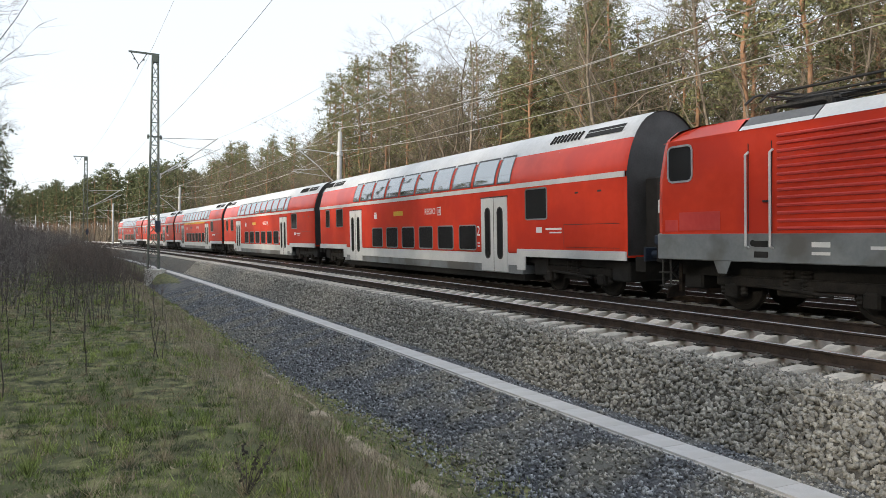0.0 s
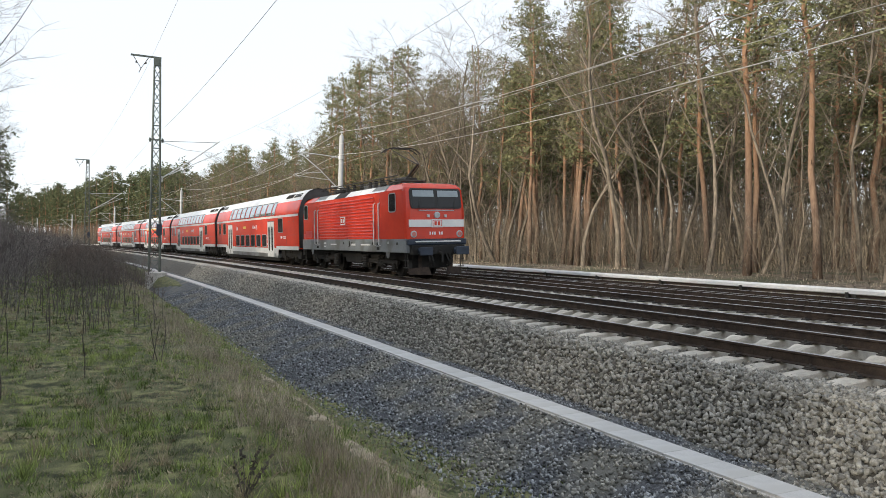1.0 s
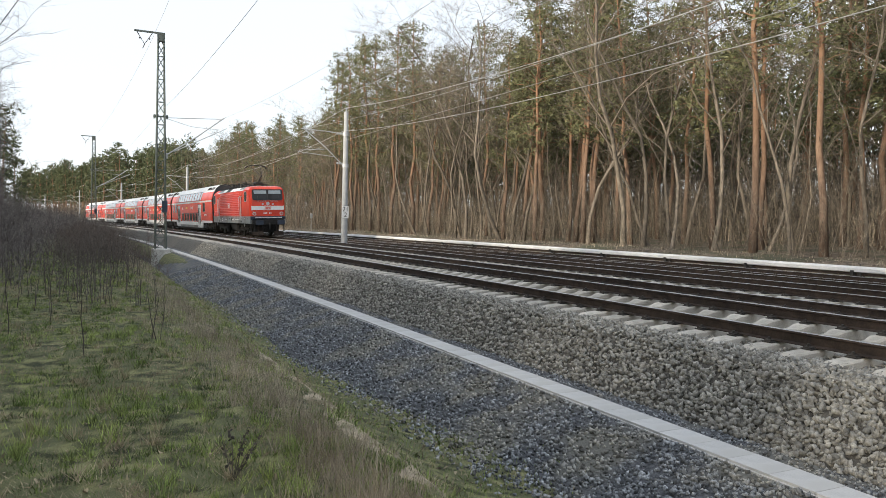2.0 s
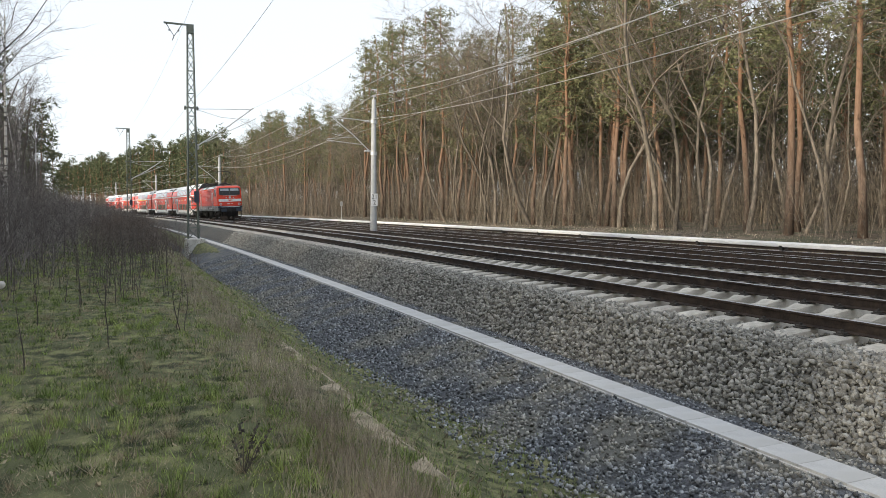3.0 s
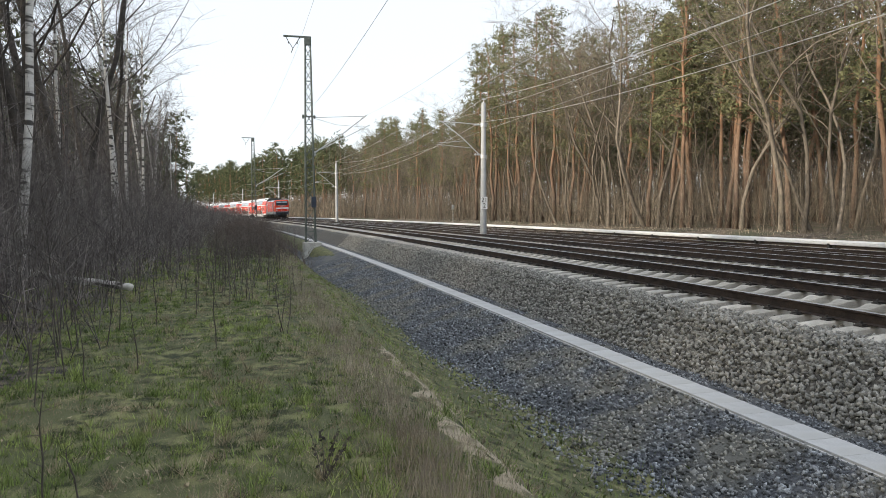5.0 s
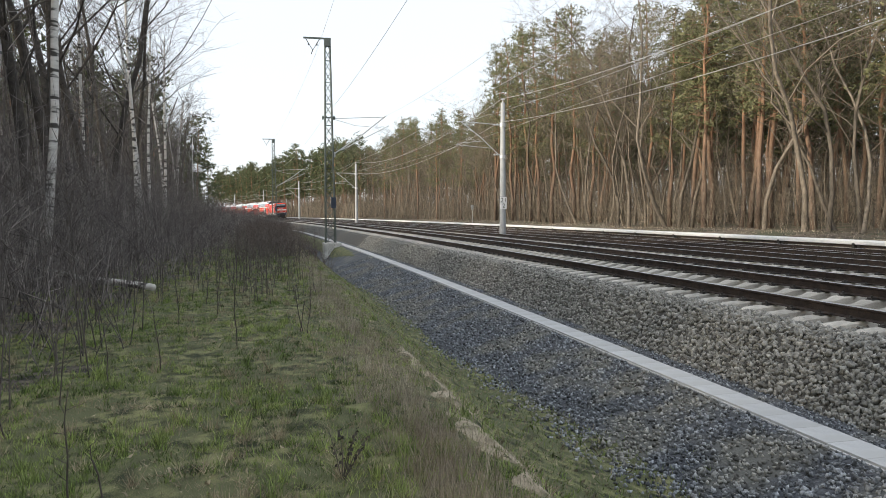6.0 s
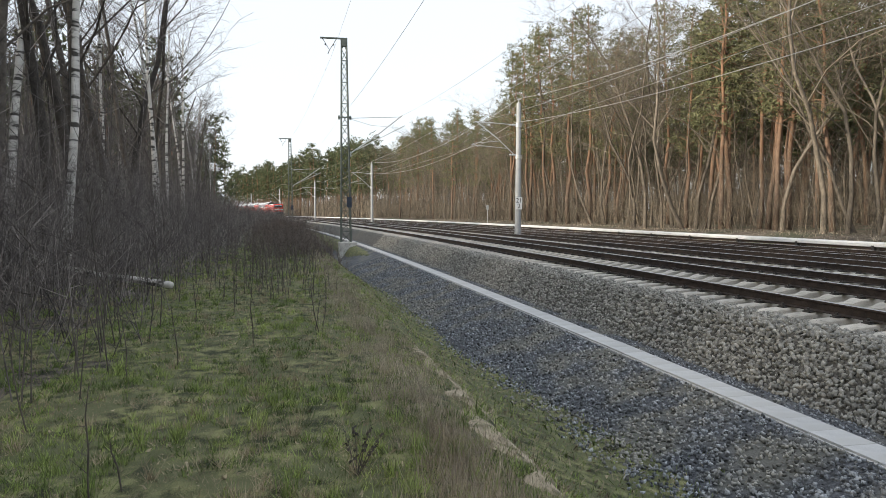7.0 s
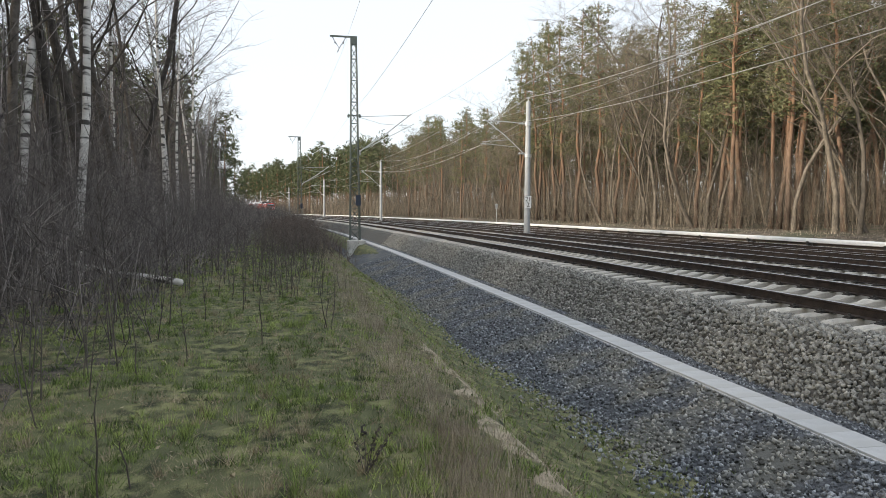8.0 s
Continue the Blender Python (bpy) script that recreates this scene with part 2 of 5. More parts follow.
    def lathe(self, axis, profile, centre, sides=16, mat=0):
        """Rings of (offset along the axis, radius) about an axis 'x', 'y' or 'z' through centre."""
        base = len(self.v)
        for o, r in profile:
            for k in range(sides):
                t = 2 * math.pi * k / sides
                c, s_ = r * math.cos(t), r * math.sin(t)
                p = {"x": (o, c, s_), "y": (c, o, s_), "z": (c, s_, o)}[axis]
                self.v.append((centre[0] + p[0], centre[1] + p[1], centre[2] + p[2]))
        for i in range(len(profile) - 1):
            for k in range(sides):
                j = (k + 1) % sides
                a, b = base + i * sides, base + (i + 1) * sides
                self.f.append((a + k, a + j, b + j, b + k))
                self.m.append(mat)
        self.f.append(tuple(base + k for k in reversed(range(sides))))
        self.f.append(tuple(base + (len(profile) - 1) * sides + k for k in range(sides)))
        self.m += [mat, mat]

    def mesh(self, name, *mats, smooth=False, fix=True):
        me = bpy.data.meshes.new(name)
        me.from_pydata(self.v, [], self.f)
        for m in mats:
            me.materials.append(m)
        if len(mats) > 1:
            me.polygons.foreach_set("material_index", self.m)
        if fix and len(self.f) < 4000:
            bm = bmesh.new()
            bm.from_mesh(me)
            bmesh.ops.recalc_face_normals(bm, faces=bm.faces)
            bm.to_mesh(me)
            bm.free()
        if smooth:
            me.polygons.foreach_set("use_smooth", [True] * len(me.polygons))
        me.update()
        return me


def part(name, shape, mats, parent, label="", smooth=False, m=None):
    """One mesh object under a thing or a part."""
    mats = mats if isinstance(mats, tuple) else (mats,)
    data = shape if isinstance(shape, bpy.types.Mesh) else shape.mesh(name, *mats, smooth=smooth)
    ob = new(name, data)
    ob.parent = parent
    if m is not None:
        ob.matrix_basis = m
    return tagged(ob, label)


def thing(name, label, category, m=None, group="", kind=""):
    ob = new(name)
    if m is not None:
        ob.matrix_basis = m
    return tagged(ob, label, category, group, kind)


def solid(name, shape, mats, label, category, kind="structure", smooth=False, fix=True):
    mats = mats if isinstance(mats, tuple) else (mats,)
    return tagged(new(name, shape.mesh(name, *mats, smooth=smooth, fix=fix)), label, category, "", kind)


def stuff(name, v, f, mat, label, category):
    """One object of many small pieces, from numpy arrays of vertices and faces."""
    me = bpy.data.meshes.new(name)
    nf, k = f.shape
    me.vertices.add(len(v))
    me.vertices.foreach_set("co", v.astype(np.float32).ravel())
    me.loops.add(nf * k)
    me.loops.foreach_set("vertex_index", f.astype(np.int32).ravel())
    me.polygons.add(nf)
    me.polygons.foreach_set("loop_start", np.arange(0, nf * k, k, dtype=np.int32))
    me.update(calc_edges=True)
    me.materials.append(mat)
    return tagged(new(name, me), label, category, "", "stuff")


# ---- ground ----
PROFILE_LAT = [-900, -60, -25, -9, -4, -1.5, 0, 1.0, 1.5, 1.9, 2.3, 2.9, 3.5, 4.0, 4.15, 5.3, 6.1, 6.3, 7.05, 10.6, 11.6, 15.3, 16.4, 17.2, 24.6, 25.4, 26.4, 28.0, 30.0, 33.0, 45, 70, 900]
PROFILE_Z = [0.6, 0.4, 0.25, 0.03, -0.13, -0.15, -0.14, -0.21, -0.34, -0.68, -1.08, -1.30, -1.42, -1.46, -1.44, -1.10, -1.10, -1.07, -0.42, -0.32, -0.50, -0.44, -0.56, -0.54, -0.66, -0.64, -0.48, -0.28, -0.08, 0.05, 0.2, 0.4, 1.3]


def ground_z(s, lat):
    z = float(np.interp(lat, PROFILE_LAT, PROFILE_Z))
    wild = 1.0 if lat < 4.6 or lat > 26 else 0.0
    if wild:
        w = min(1.0, max(0.0, (4.6 - lat) / 2.0)) if lat < 4.6 else min(1.0, (lat - 26) / 2)
        z += w * (0.10 * noise.noise((s * 0.35, lat * 0.45, 2.0)) + 0.035 * noise.noise((s * 1.7, lat * 1.9, 7.0)))
        if 2.3 < lat < 4.7:
            # the ditch deepens away from the standpoint
            k1, k2 = (min(1.0, max(0.0, (s - a) / (b - a))) for a, b in ((8, 15), (26, 52)))
            z -= (0.20 * k1 + 0.62 * k2) * min(1.0, (lat - 2.3) / 0.7, (4.7 - lat) / 0.5)
        if lat > 26:
            z += 0.25 * w * noise.noise((s * 0.06, lat * 0.1, 4.0))
    return z


def ground():
    near = list(np.arange(-8, 40, 0.4)) + list(np.arange(40, 120, 2.0)) + list(np.arange(120, 460, 12.0))
    ss = [-900, -400, -150, -60, -30, -15] + near + [520, 700, 900, 1200]
    lats = sorted(set(PROFILE_LAT + list(np.arange(-9, 4.8, 0.3)) + [-40, -18, -13, -11, 27, 28.9, 31.5, 36, 40, 55, 110, 250, -120, -300]))
    sh = Shape()
    for s in ss:
        for la in lats:
            if s < -60 or s > 500:
                # past the curve the land runs straight on
                s0 = -60 if s < 0 else 500
                x, y, _ = at(s0, la)
                t = s0 * BEND
                sh.v.append((x - math.sin(t) * (s - s0), y + math.cos(t) * (s - s0), ground_z(s0, la)))
            else:
                sh.v.append(at(s, la, ground_z(s, la)))
    n = len(lats)
    for i in range(len(ss) - 1):
        for k in range(n - 1):
            sh.f.append((i * n + k, i * n + k + 1, (i + 1) * n + k + 1, (i + 1) * n + k))
            # Slot 2, the litter with painted-in shade, lies under the left-hand thicket.
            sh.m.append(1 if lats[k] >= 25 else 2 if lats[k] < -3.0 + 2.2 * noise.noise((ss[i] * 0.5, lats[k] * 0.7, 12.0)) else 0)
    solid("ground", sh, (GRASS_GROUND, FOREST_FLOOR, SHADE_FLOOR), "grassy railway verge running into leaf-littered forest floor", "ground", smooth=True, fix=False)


STATIONS = list(np.arange(-20, 60, 2.0)) + list(np.arange(60, 470, 5.0))


def beds():
    sh = Shape()
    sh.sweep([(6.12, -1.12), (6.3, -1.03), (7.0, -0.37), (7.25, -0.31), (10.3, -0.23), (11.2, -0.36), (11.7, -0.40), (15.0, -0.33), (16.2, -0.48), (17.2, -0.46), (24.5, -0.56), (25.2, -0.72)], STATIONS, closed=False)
    solid("ballast_bed", sh, BALLAST_BED, "grey-brown crushed stone ballast bed under the tracks, darkened as shade between stones", "ballast")
    sh = Shape()
    sh.sweep([(2.6, -2.10), (3.5, -1.62), (4.2, -1.40), (5.3, -1.06), (5.42, -1.06), (5.42, -1.2)], STATIONS, closed=False)
    for i, s in enumerate(STATIONS):
        # past the first mast the slope falls away more steeply
        for k in range(3):
            x, y, z = sh.v[i * 6 + k]
            sh.v[i * 6 + k] = (x, y, z - 0.62 * min(1.0, max(0.0, (s - 42) / 10)))
    sh.sweep([(5.86, -1.2), (5.86, -1.055), (6.2, -1.05), (6.32, -1.1)], STATIONS, closed=False)
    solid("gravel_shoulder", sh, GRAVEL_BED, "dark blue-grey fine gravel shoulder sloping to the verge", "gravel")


ground()
beds()

# ---- tracks ----
HEAD = [(-0.074, -0.172), (0.074, -0.172), (0.074, -0.160), (0.012, -0.145), (0.010, -0.045), (0.036, -0.032), (0.036, -0.006), (0.026, 0.0), (-0.026, 0.0), (-0.036, -0.006), (-0.036, -0.032), (-0.010, -0.045), (-0.012, -0.145), (-0.074, -0.160)]


def sleeper_mesh():
    """A concrete sleeper: higher under the rails, waisted and lower between them."""
    sh = Shape()
    prof = [(-1.30, -0.225, 0.12), (-1.22, -0.195, 0.13), (-0.50, -0.185, 0.13), (-0.35, -0.225, 0.11), (0.35, -0.225, 0.11), (0.50, -0.185, 0.13), (1.22, -0.195, 0.13), (1.30, -0.225, 0.12)]
    for x, z, w in prof:
        sh.v += [(x, -w - 0.02, -0.40), (x, -w, z - 0.02), (x, -w + 0.03, z), (x, w - 0.03, z), (x, w, z - 0.02), (x, w + 0.02, -0.40)]
    for i in range(len(prof) - 1):
        for k in range(5):
            a = i * 6 + k
            sh.f.append((a, a + 1, a + 7, a + 6))
            sh.m.append(0)
    sh.f += [(0, 1, 2, 3, 4, 5), tuple(42 + i for i in (5, 4, 3, 2, 1, 0))]
    sh.m += [0, 0]
    return sh.mesh("sleeper", SLEEPER)


def clip_mesh():
    """A rail fastening: base plate, bolt and two spring clips."""
    sh = Shape()
    sh.box(-0.17, 0.17, -0.08, 0.08, -0.186, -0.170)
    for x in (-0.12, 0.12):
        sh.box(x - 0.035, x + 0.035, -0.06, 0.06, -0.170, -0.150)
        sh.lathe("z", [(-0.15, 0.022), (-0.115, 0.020)], (x, 0, 0), 6)
    return sh.mesh("fastening", DARK_STEEL)


def track(name, centre, level, cant, first, count, label, phase):
    t = thing(name, label, "railway track", kind="structure")
    for side, dz in ((-0.75, level), (0.75, level + cant)):
        sh = Shape()
        sh.sweep([(centre + side + x, z + dz) for x, z in HEAD], STATIONS, mats=[0] * 6 + [1, 1, 1] + [0] * 5)
        part("rail", sh, (RAIL_RUST, RAIL_TOP), t, "rusty rail with a polished running surface")
    lean = -math.degrees(math.atan2(cant, 1.5))
    me, cl = sleeper_mesh(), clip_mesh()
    for i in range(count):
        s = first + phase + 0.6 * i
        m = on_curve(s, centre, level + cant / 2, lean=lean)
        sl = part("sleeper", me, SLEEPER, t, m=m)
        if i < 60:
            for x in (-0.75, 0.75):
                part("fastening", cl, DARK_STEEL, sl, m=pose(x, 0, 0.0))
    # sleepers further off, joined
    base = np.array([v.co[:] for v in me.vertices])
    fs = [tuple(p.vertices) for p in me.polygons]
    sh = Shape()
    for i in range(count, count + 330):
        m = on_curve(first + phase + 0.6 * i, centre, level + cant / 2, lean=lean)
        b = len(sh.v)
        sh.v += [tuple(m @ Vector(v)) for v in base]
        sh.f += [tuple(b + j for j in f) for f in fs]
        sh.m += [0] * len(fs)
    far = tagged(new("sleepers", sh.mesh("sleepers", SLEEPER, fix=False)), kind="stuff")
    far.parent = t
    return t


LAT_A, LAT_B, LAT_C, LAT_D = 8.69, 13.5, 18.7, 22.6
track("near_track", LAT_A, 0.0, 0.10, 2.0, 250, "curved main-line track with rusty rails on pale concrete sleepers", 0.0)
track("train_track", LAT_B, -0.12, 0.085, 6.0, 200, "second main-line track carrying the red train", 0.2)
track("suburban_track", LAT_C, -0.22, 0.04, 10.0, 60, "rusty suburban track on concrete sleepers in ballast", 0.1)
track("outer_suburban_track", LAT_D, -0.30, 0.04, 14.0, 60, "rusty outer suburban track beside the covered third rail", 0.4)


def third_rail():
    t = thing("third_rail", "white-covered third rail on black brackets beside the track", "third rail", kind="structure")
    c = LAT_D + 1.65
    sh = Shape()
    sh.sweep([(c - 0.13, -0.16), (c - 0.16, -0.14), (c - 0.16, -0.02), (c - 0.11, 0.045), (c + 0.13, 0.045), (c + 0.16, 0.01), (c + 0.16, -0.16)], STATIONS)
    part("cover", sh, COVER_WHITE, t, "white plastic protective cover")
    sh = Shape()
    sh.sweep([(c - 0.05, -0.28), (c + 0.05, -0.28), (c + 0.05, -0.18), (c - 0.05, -0.18)], STATIONS)
    part("power_rail", sh, RAIL_RUST, t)
    sh = Shape()
    sh.box(-0.10, 0.16, -0.16, -0.02, -0.35, 0.14)
    sh.box(-0.18, 0.10, 0.06, 0.20, -0.02, 0.20)
    sh.box(0.02, 0.16, -0.3, 0.3, -0.35, -0.22)
    sh.tube([(0.1, 0.0, 0.3), (0.12, 0.02, 0.42), (0.05, 0.05, 0.44)], 0.015, 5)
    me = sh.mesh("bracket", DARK_STEEL)
    for i in range(70):
        part("bracket", me, DARK_STEEL, t, m=on_curve(12 + 4.6 * i, c, -0.30))


third_rail()


def cable_trough():
    t = thing("cable_trough", "pale concrete cable trough with separate lids beside the ballast", "cable trough", kind="structure")
    sh = Shape()
    sh.sweep([(5.42, -1.25), (5.42, -1.045), (5.47, -1.045), (5.47, -1.09), (5.81, -1.09), (5.81, -1.045), (5.86, -1.045), (5.86, -1.25)], STATIONS)
    part("channel", sh, TROUGH, t)
    sh = Shape()
    sh.rounded(-0.195, 0.215, -0.2495, 0.2495, -0.065, 0.0, 0.0035)
    me = sh.mesh("lid", TROUGH)
    rng = random.Random(4)
    for i in range(290):
        part("lid", me, TROUGH, t, m=on_curve(-1 + 0.502 * i, 5.64 + rng.uniform(-0.004, 0.004), -1.018 + rng.uniform(-0.0025, 0.0025), rng.uniform(-0.3, 0.3)))
    sh = Shape()
    sh.sweep([(5.445, -1.085), (5.445, -1.02), (5.855, -1.02), (5.855, -1.085)], [s for s in STATIONS if s > 143])
    part("far_lids", sh, TROUGH, t)


cable_trough()

# ---- masts and overhead line ----


def lattice_mast(s, lat, foot, top, label, near=False):
    m = thing("lattice_mast", label, "catenary mast", on_curve(s, lat, 0), group="lattice masts")
    h = top - foot
    w0, w1 = 0.36, 0.19
    sh = Shape()
    sh.rounded(-0.55, 0.75, -0.75, 0.75, foot - 1.55, foot, 0.04)
    part("foundation", sh, CONCRETE, m, "weathered concrete foundation block")
    corners = [(-1, -1), (1, -1), (1, 1), (-1, 1)]
    for cx, cy in corners:
        sh = Shape()
        sh.tube([(cx * w0, cy * w0 * 0.6, foot), (cx * w1, cy * w1 * 0.6, top)], [0.065, 0.05], 4)
        part("leg", sh, MAST_GREEN, m)
    n = 19
    for k, ((ax, ay), (bx, by)) in enumerate(zip(corners, corners[1:] + corners[:1])):
        sh = Shape()
        for i in range(n):
            z0, z1 = foot + h * i / n, foot + h * (i + 1) / n
            f0, f1 = w0 + (w1 - w0) * i / n, w0 + (w1 - w0) * (i + 1) / n
            p, q = ((ax, ay), (bx, by)) if i % 2 == 0 else ((bx, by), (ax, ay))
            sh.tube([(p[0] * f0, p[1] * f0 * 0.6, z0), (q[0] * f1, q[1] * f1 * 0.6, z1)], 0.028, 4)
            if near:
                part("brace", sh, MAST_GREEN, m)
                sh = Shape()
            if i % 2:
                sh.tube([(q[0] * f0, q[1] * f0 * 0.6, z0), (p[0] * f0, p[1] * f0 * 0.6, z0)], 0.022, 4)
                if near:
                    part("crossbar", sh, MAST_GREEN, m)
                    sh = Shape()
        if not near:
            part("bracing", sh, MAST_GREEN, m)
    sh = Shape()
    sh.box(-1.75, 0.26, -0.05, 0.05, top - 0.03, top + 0.09)
    sh.box(-0.24, 0.24, -0.16, 0.16, top - 0.55, top - 0.02)
    arm = part("top_arm", sh, MAST_GREEN, m)
    sh = Shape()
    for x in (-1.6, -0.55):
        sh.tube([(x, 0, top), (-1.08, 0, top - 0.85)], [0.03, 0.02], 5)
        sh.lathe("z", [(-0.05, 0.05), (0.05, 0.05)], (x * 0.6 - 0.43, 0, top - 0.45), 8)
    sh.tube([(-1.08, 0, top - 0.85), (-1.2, 0, top - 1.15)], 0.03, 5)
    part("insulator", sh, DARK_STEEL, arm)
    sh = Shape()
    sh.box(-0.42, 0.42, -0.04, 0.04, 8.46, 8.56)
    for x in (-0.42, 0.42):
        sh.lathe("z", [(8.34, 0.06), (8.49, 0.09), (8.64, 0.05)], (x, 0, 0), 8)
    part("bracket", sh, MAST_GREEN, m)
    sh = Shape()
    sh.box(0.05, 0.42, -0.42, -0.36, 1.75, 2.55, bev=0.01)
    part("number_plate", sh, BLUE_PLATE, m, "dark blue plate")
    # cantilever over the near track
    sh = Shape()
    x1 = LAT_A - lat
    sh.tube([(0.35, 0, 5.8), (x1 * 0.62, 0, 7.3), (x1 + 0.3, 0, 8.75)], 0.045, 6)
    sh.tube([(0.35, 0, 8.45), (x1 + 0.1, 0, 8.65)], 0.025, 6)
    sh.tube([(0.38, 0, 8.40), (x1 * 0.5, 0, 7.95), (x1 - 0.1, 0, 7.85)], 0.018, 5)
    sh.tube([(0.9, 0, 6.1), (x1 + 0.5, 0, 8.0)], 0.03, 6)
    sh.lathe("z", [(5.55, 0.05), (5.65, 0.1), (5.75, 0.06), (5.85, 0.1), (5.95, 0.05)], (0.4, 0, 0), 8)
    part("cantilever", sh, GALVANISED, m, "galvanised tube cantilever")
    return m


lattice_mast(54.9, 4.62, -0.85, 14.3, "tall dark green lattice steel mast on a concrete block", True)
lattice_mast(122.2, 4.15, -0.4, 13.5, "distant dark green lattice steel mast above the shrubs", True)


def letters(text, size, mat, parent, m, name="lettering"):
    cu = bpy.data.curves.new(name, "FONT")
    cu.body, cu.size, cu.extrude, cu.align_x, cu.align_y = text, size, 0.002, "CENTER", "CENTER"
    tmp = bpy.data.objects.new("tmp", cu)
    me = bpy.data.meshes.new_from_object(tmp)
    bpy.data.objects.remove(tmp)
    me.materials.clear()
    me.materials.append(mat)
    ob = new(name, me)
    ob.parent, ob.matrix_basis = parent, m
    return ob


def round_mast(s, sign=False, lean=0.0):
    lat = 16.4
    m = thing("overhead_mast", "pale grey round concrete mast holding the overhead line", "catenary mast", on_curve(s, lat, 0, lean=lean), group="round masts")
    sh = Shape()
    sh.lathe("z", [(-0.6, 0.24), (0, 0.235), (9.1, 0.155), (9.15, 0.12)], (0, 0, 0), 20)
    part("shaft", sh, MAST_GREY, m, smooth=True)
    sh = Shape()
    x1 = LAT_B - lat
    sh.tube([(-0.15, 0, 5.3), (x1 * 0.55, 0, 6.6), (x1 - 0.25, 0, 7.75)], 0.04, 6)
    sh.tube([(-0.15, 0, 7.55), (x1 * 0.5, 0, 7.65), (x1 - 0.35, 0, 7.72)], 0.03, 6)
    sh.tube([(-0.9, 0, 5.9), (x1 - 0.6, 0, 6.1)], 0.022, 6)
    sh.tube([(x1 * 0.5, 0, 6.4), (x1 - 0.5, 0, 6.2), (x1 - 0.1, 0, 5.95)], 0.02, 5)
    part("cantilever", sh, GALVANISED, m, "galvanised tube cantilever")
    for z in (5.3, 7.55):
        sh = Shape()
        sh.lathe("z", [(z - 0.12, 0.22), (z - 0.12, 0.24), (z + 0.12, 0.24), (z + 0.12, 0.21)], (0, 0, 0), 14)
        sh.lathe("x", [(-0.7, 0.04), (-0.6, 0.08), (-0.5, 0.05), (-0.42, 0.08), (-0.32, 0.05), (-0.2, 0.07)], (0, 0, z + (0.15 if z < 6 else 0.02)), 8)
        part("clamp", sh, GALVANISED, m)
    sh = Shape()
    sh.tube([(0, 0, 9.1), (0, 0, 9.45)], 0.04, 6)
    sh.box(-0.12, 0.12, -0.06, 0.06, 9.35, 9.42)
    part("cap_insulator", sh, GALVANISED, m)
    if sign:
        sh = Shape()
        sh.box(-0.27, 0.21, -0.285, -0.255, 1.55, 2.42, bev=0.006)
        b = part("distance_sign", sh, WHITE, m, "white kilometre sign reading 21 over 2")
        letters("21", 0.46, RUBBER, b, pose(-0.03, -0.288, 2.18, 90))
        letters("2", 0.46, RUBBER, b, pose(-0.03, -0.288, 1.78, 90))
    return m


for i, s in enumerate((-14.0, 49.4, 114.9, 184.0, 250.0, 316.0)):
    round_mast(s, sign=(i == 1), lean=0.3 if i == 1 else 0.0)


def small_sign():
    t = thing("trackside_sign", "small pale sign plate on a thin grey post", "sign", on_curve(91.0, 27.6, 0.2))
    sh = Shape()
    sh.tube([(0, 0, -0.3), (0, 0, 2.1)], 0.04, 8)
    part("post", sh, GALVANISED, t)
    sh = Shape()
    sh.box(-0.18, 0.18, -0.06, -0.04, 1.45, 2.05, bev=0.008)
    part("plate", sh, GALVANISED, t)


small_sign()


def wires():
    sup = [-14.0, 49.4, 114.9, 184.0, 250.0, 316.0, 380.0]

    def line(name, lat, z, sag, r, label, stops=sup):
        sh = Shape()
        pts = []
        for a, b in zip(stops, stops[1:]):
            p, q = Vector(at(a, lat, z)), Vector(at(b, lat, z))
            for i in range(16):
                t = i / 16
                pts.append(p.lerp(q, t) - Vector((0, 0, sag * 4 * t * (1 - t))))
        sh.tube(pts, r, 4, cap=False)
        return tagged(new(name, sh.mesh(name, WIRE)), label, "overhead wire")

    line("feeder_wire", 16.4, 9.42, 1.5, 0.015, "upper feeder wire sagging between the round masts")
    line("feeder_wire", 16.2, 7.75, 1.35, 0.015, "lower feeder wire sagging between the round masts")
    for lat, stops in ((LAT_B, sup), (LAT_A, [-12.0, 54.6, 122.0, 188.0, 255.0, 320.0, 385.0])):
        line("messenger_wire", lat, 7.75 if lat == LAT_B else 8.6, 1.0, 0.008, "messenger wire carrying the contact wire", stops)
        w = line("contact_wire", lat, 6.12, 0.02, 0.008, "copper contact wire over the track", stops)
        zt = 7.75 if lat == LAT_B else 8.6
        for a, b in zip(stops[1:4], stops[2:5]):
            p, q = Vector(at(a, lat, 0)), Vector(at(b, lat, 0))
            for i in range(1, 8):
                t = i / 8
                o = p.lerp(q, t)
                sh = Shape()
                sh.tube([o + Vector((0, 0, 6.12)), o + Vector((0, 0, zt - 4 * t * (1 - t)))], 0.003, 3, cap=False)
                part("dropper", sh, WIRE, w)
    line("return_wire", 4.35, 8.62, 0.9, 0.010, "bare wire strung along the lattice masts", [-12.0, 54.6, 122.0, 188.0])
    line("supply_wire", 3.65, 12.95, 0.8, 0.008, "bare supply wire under the mast-top arms", [-12.0, 54.6, 122.0, 188.0])


wires()

# ---- train ----


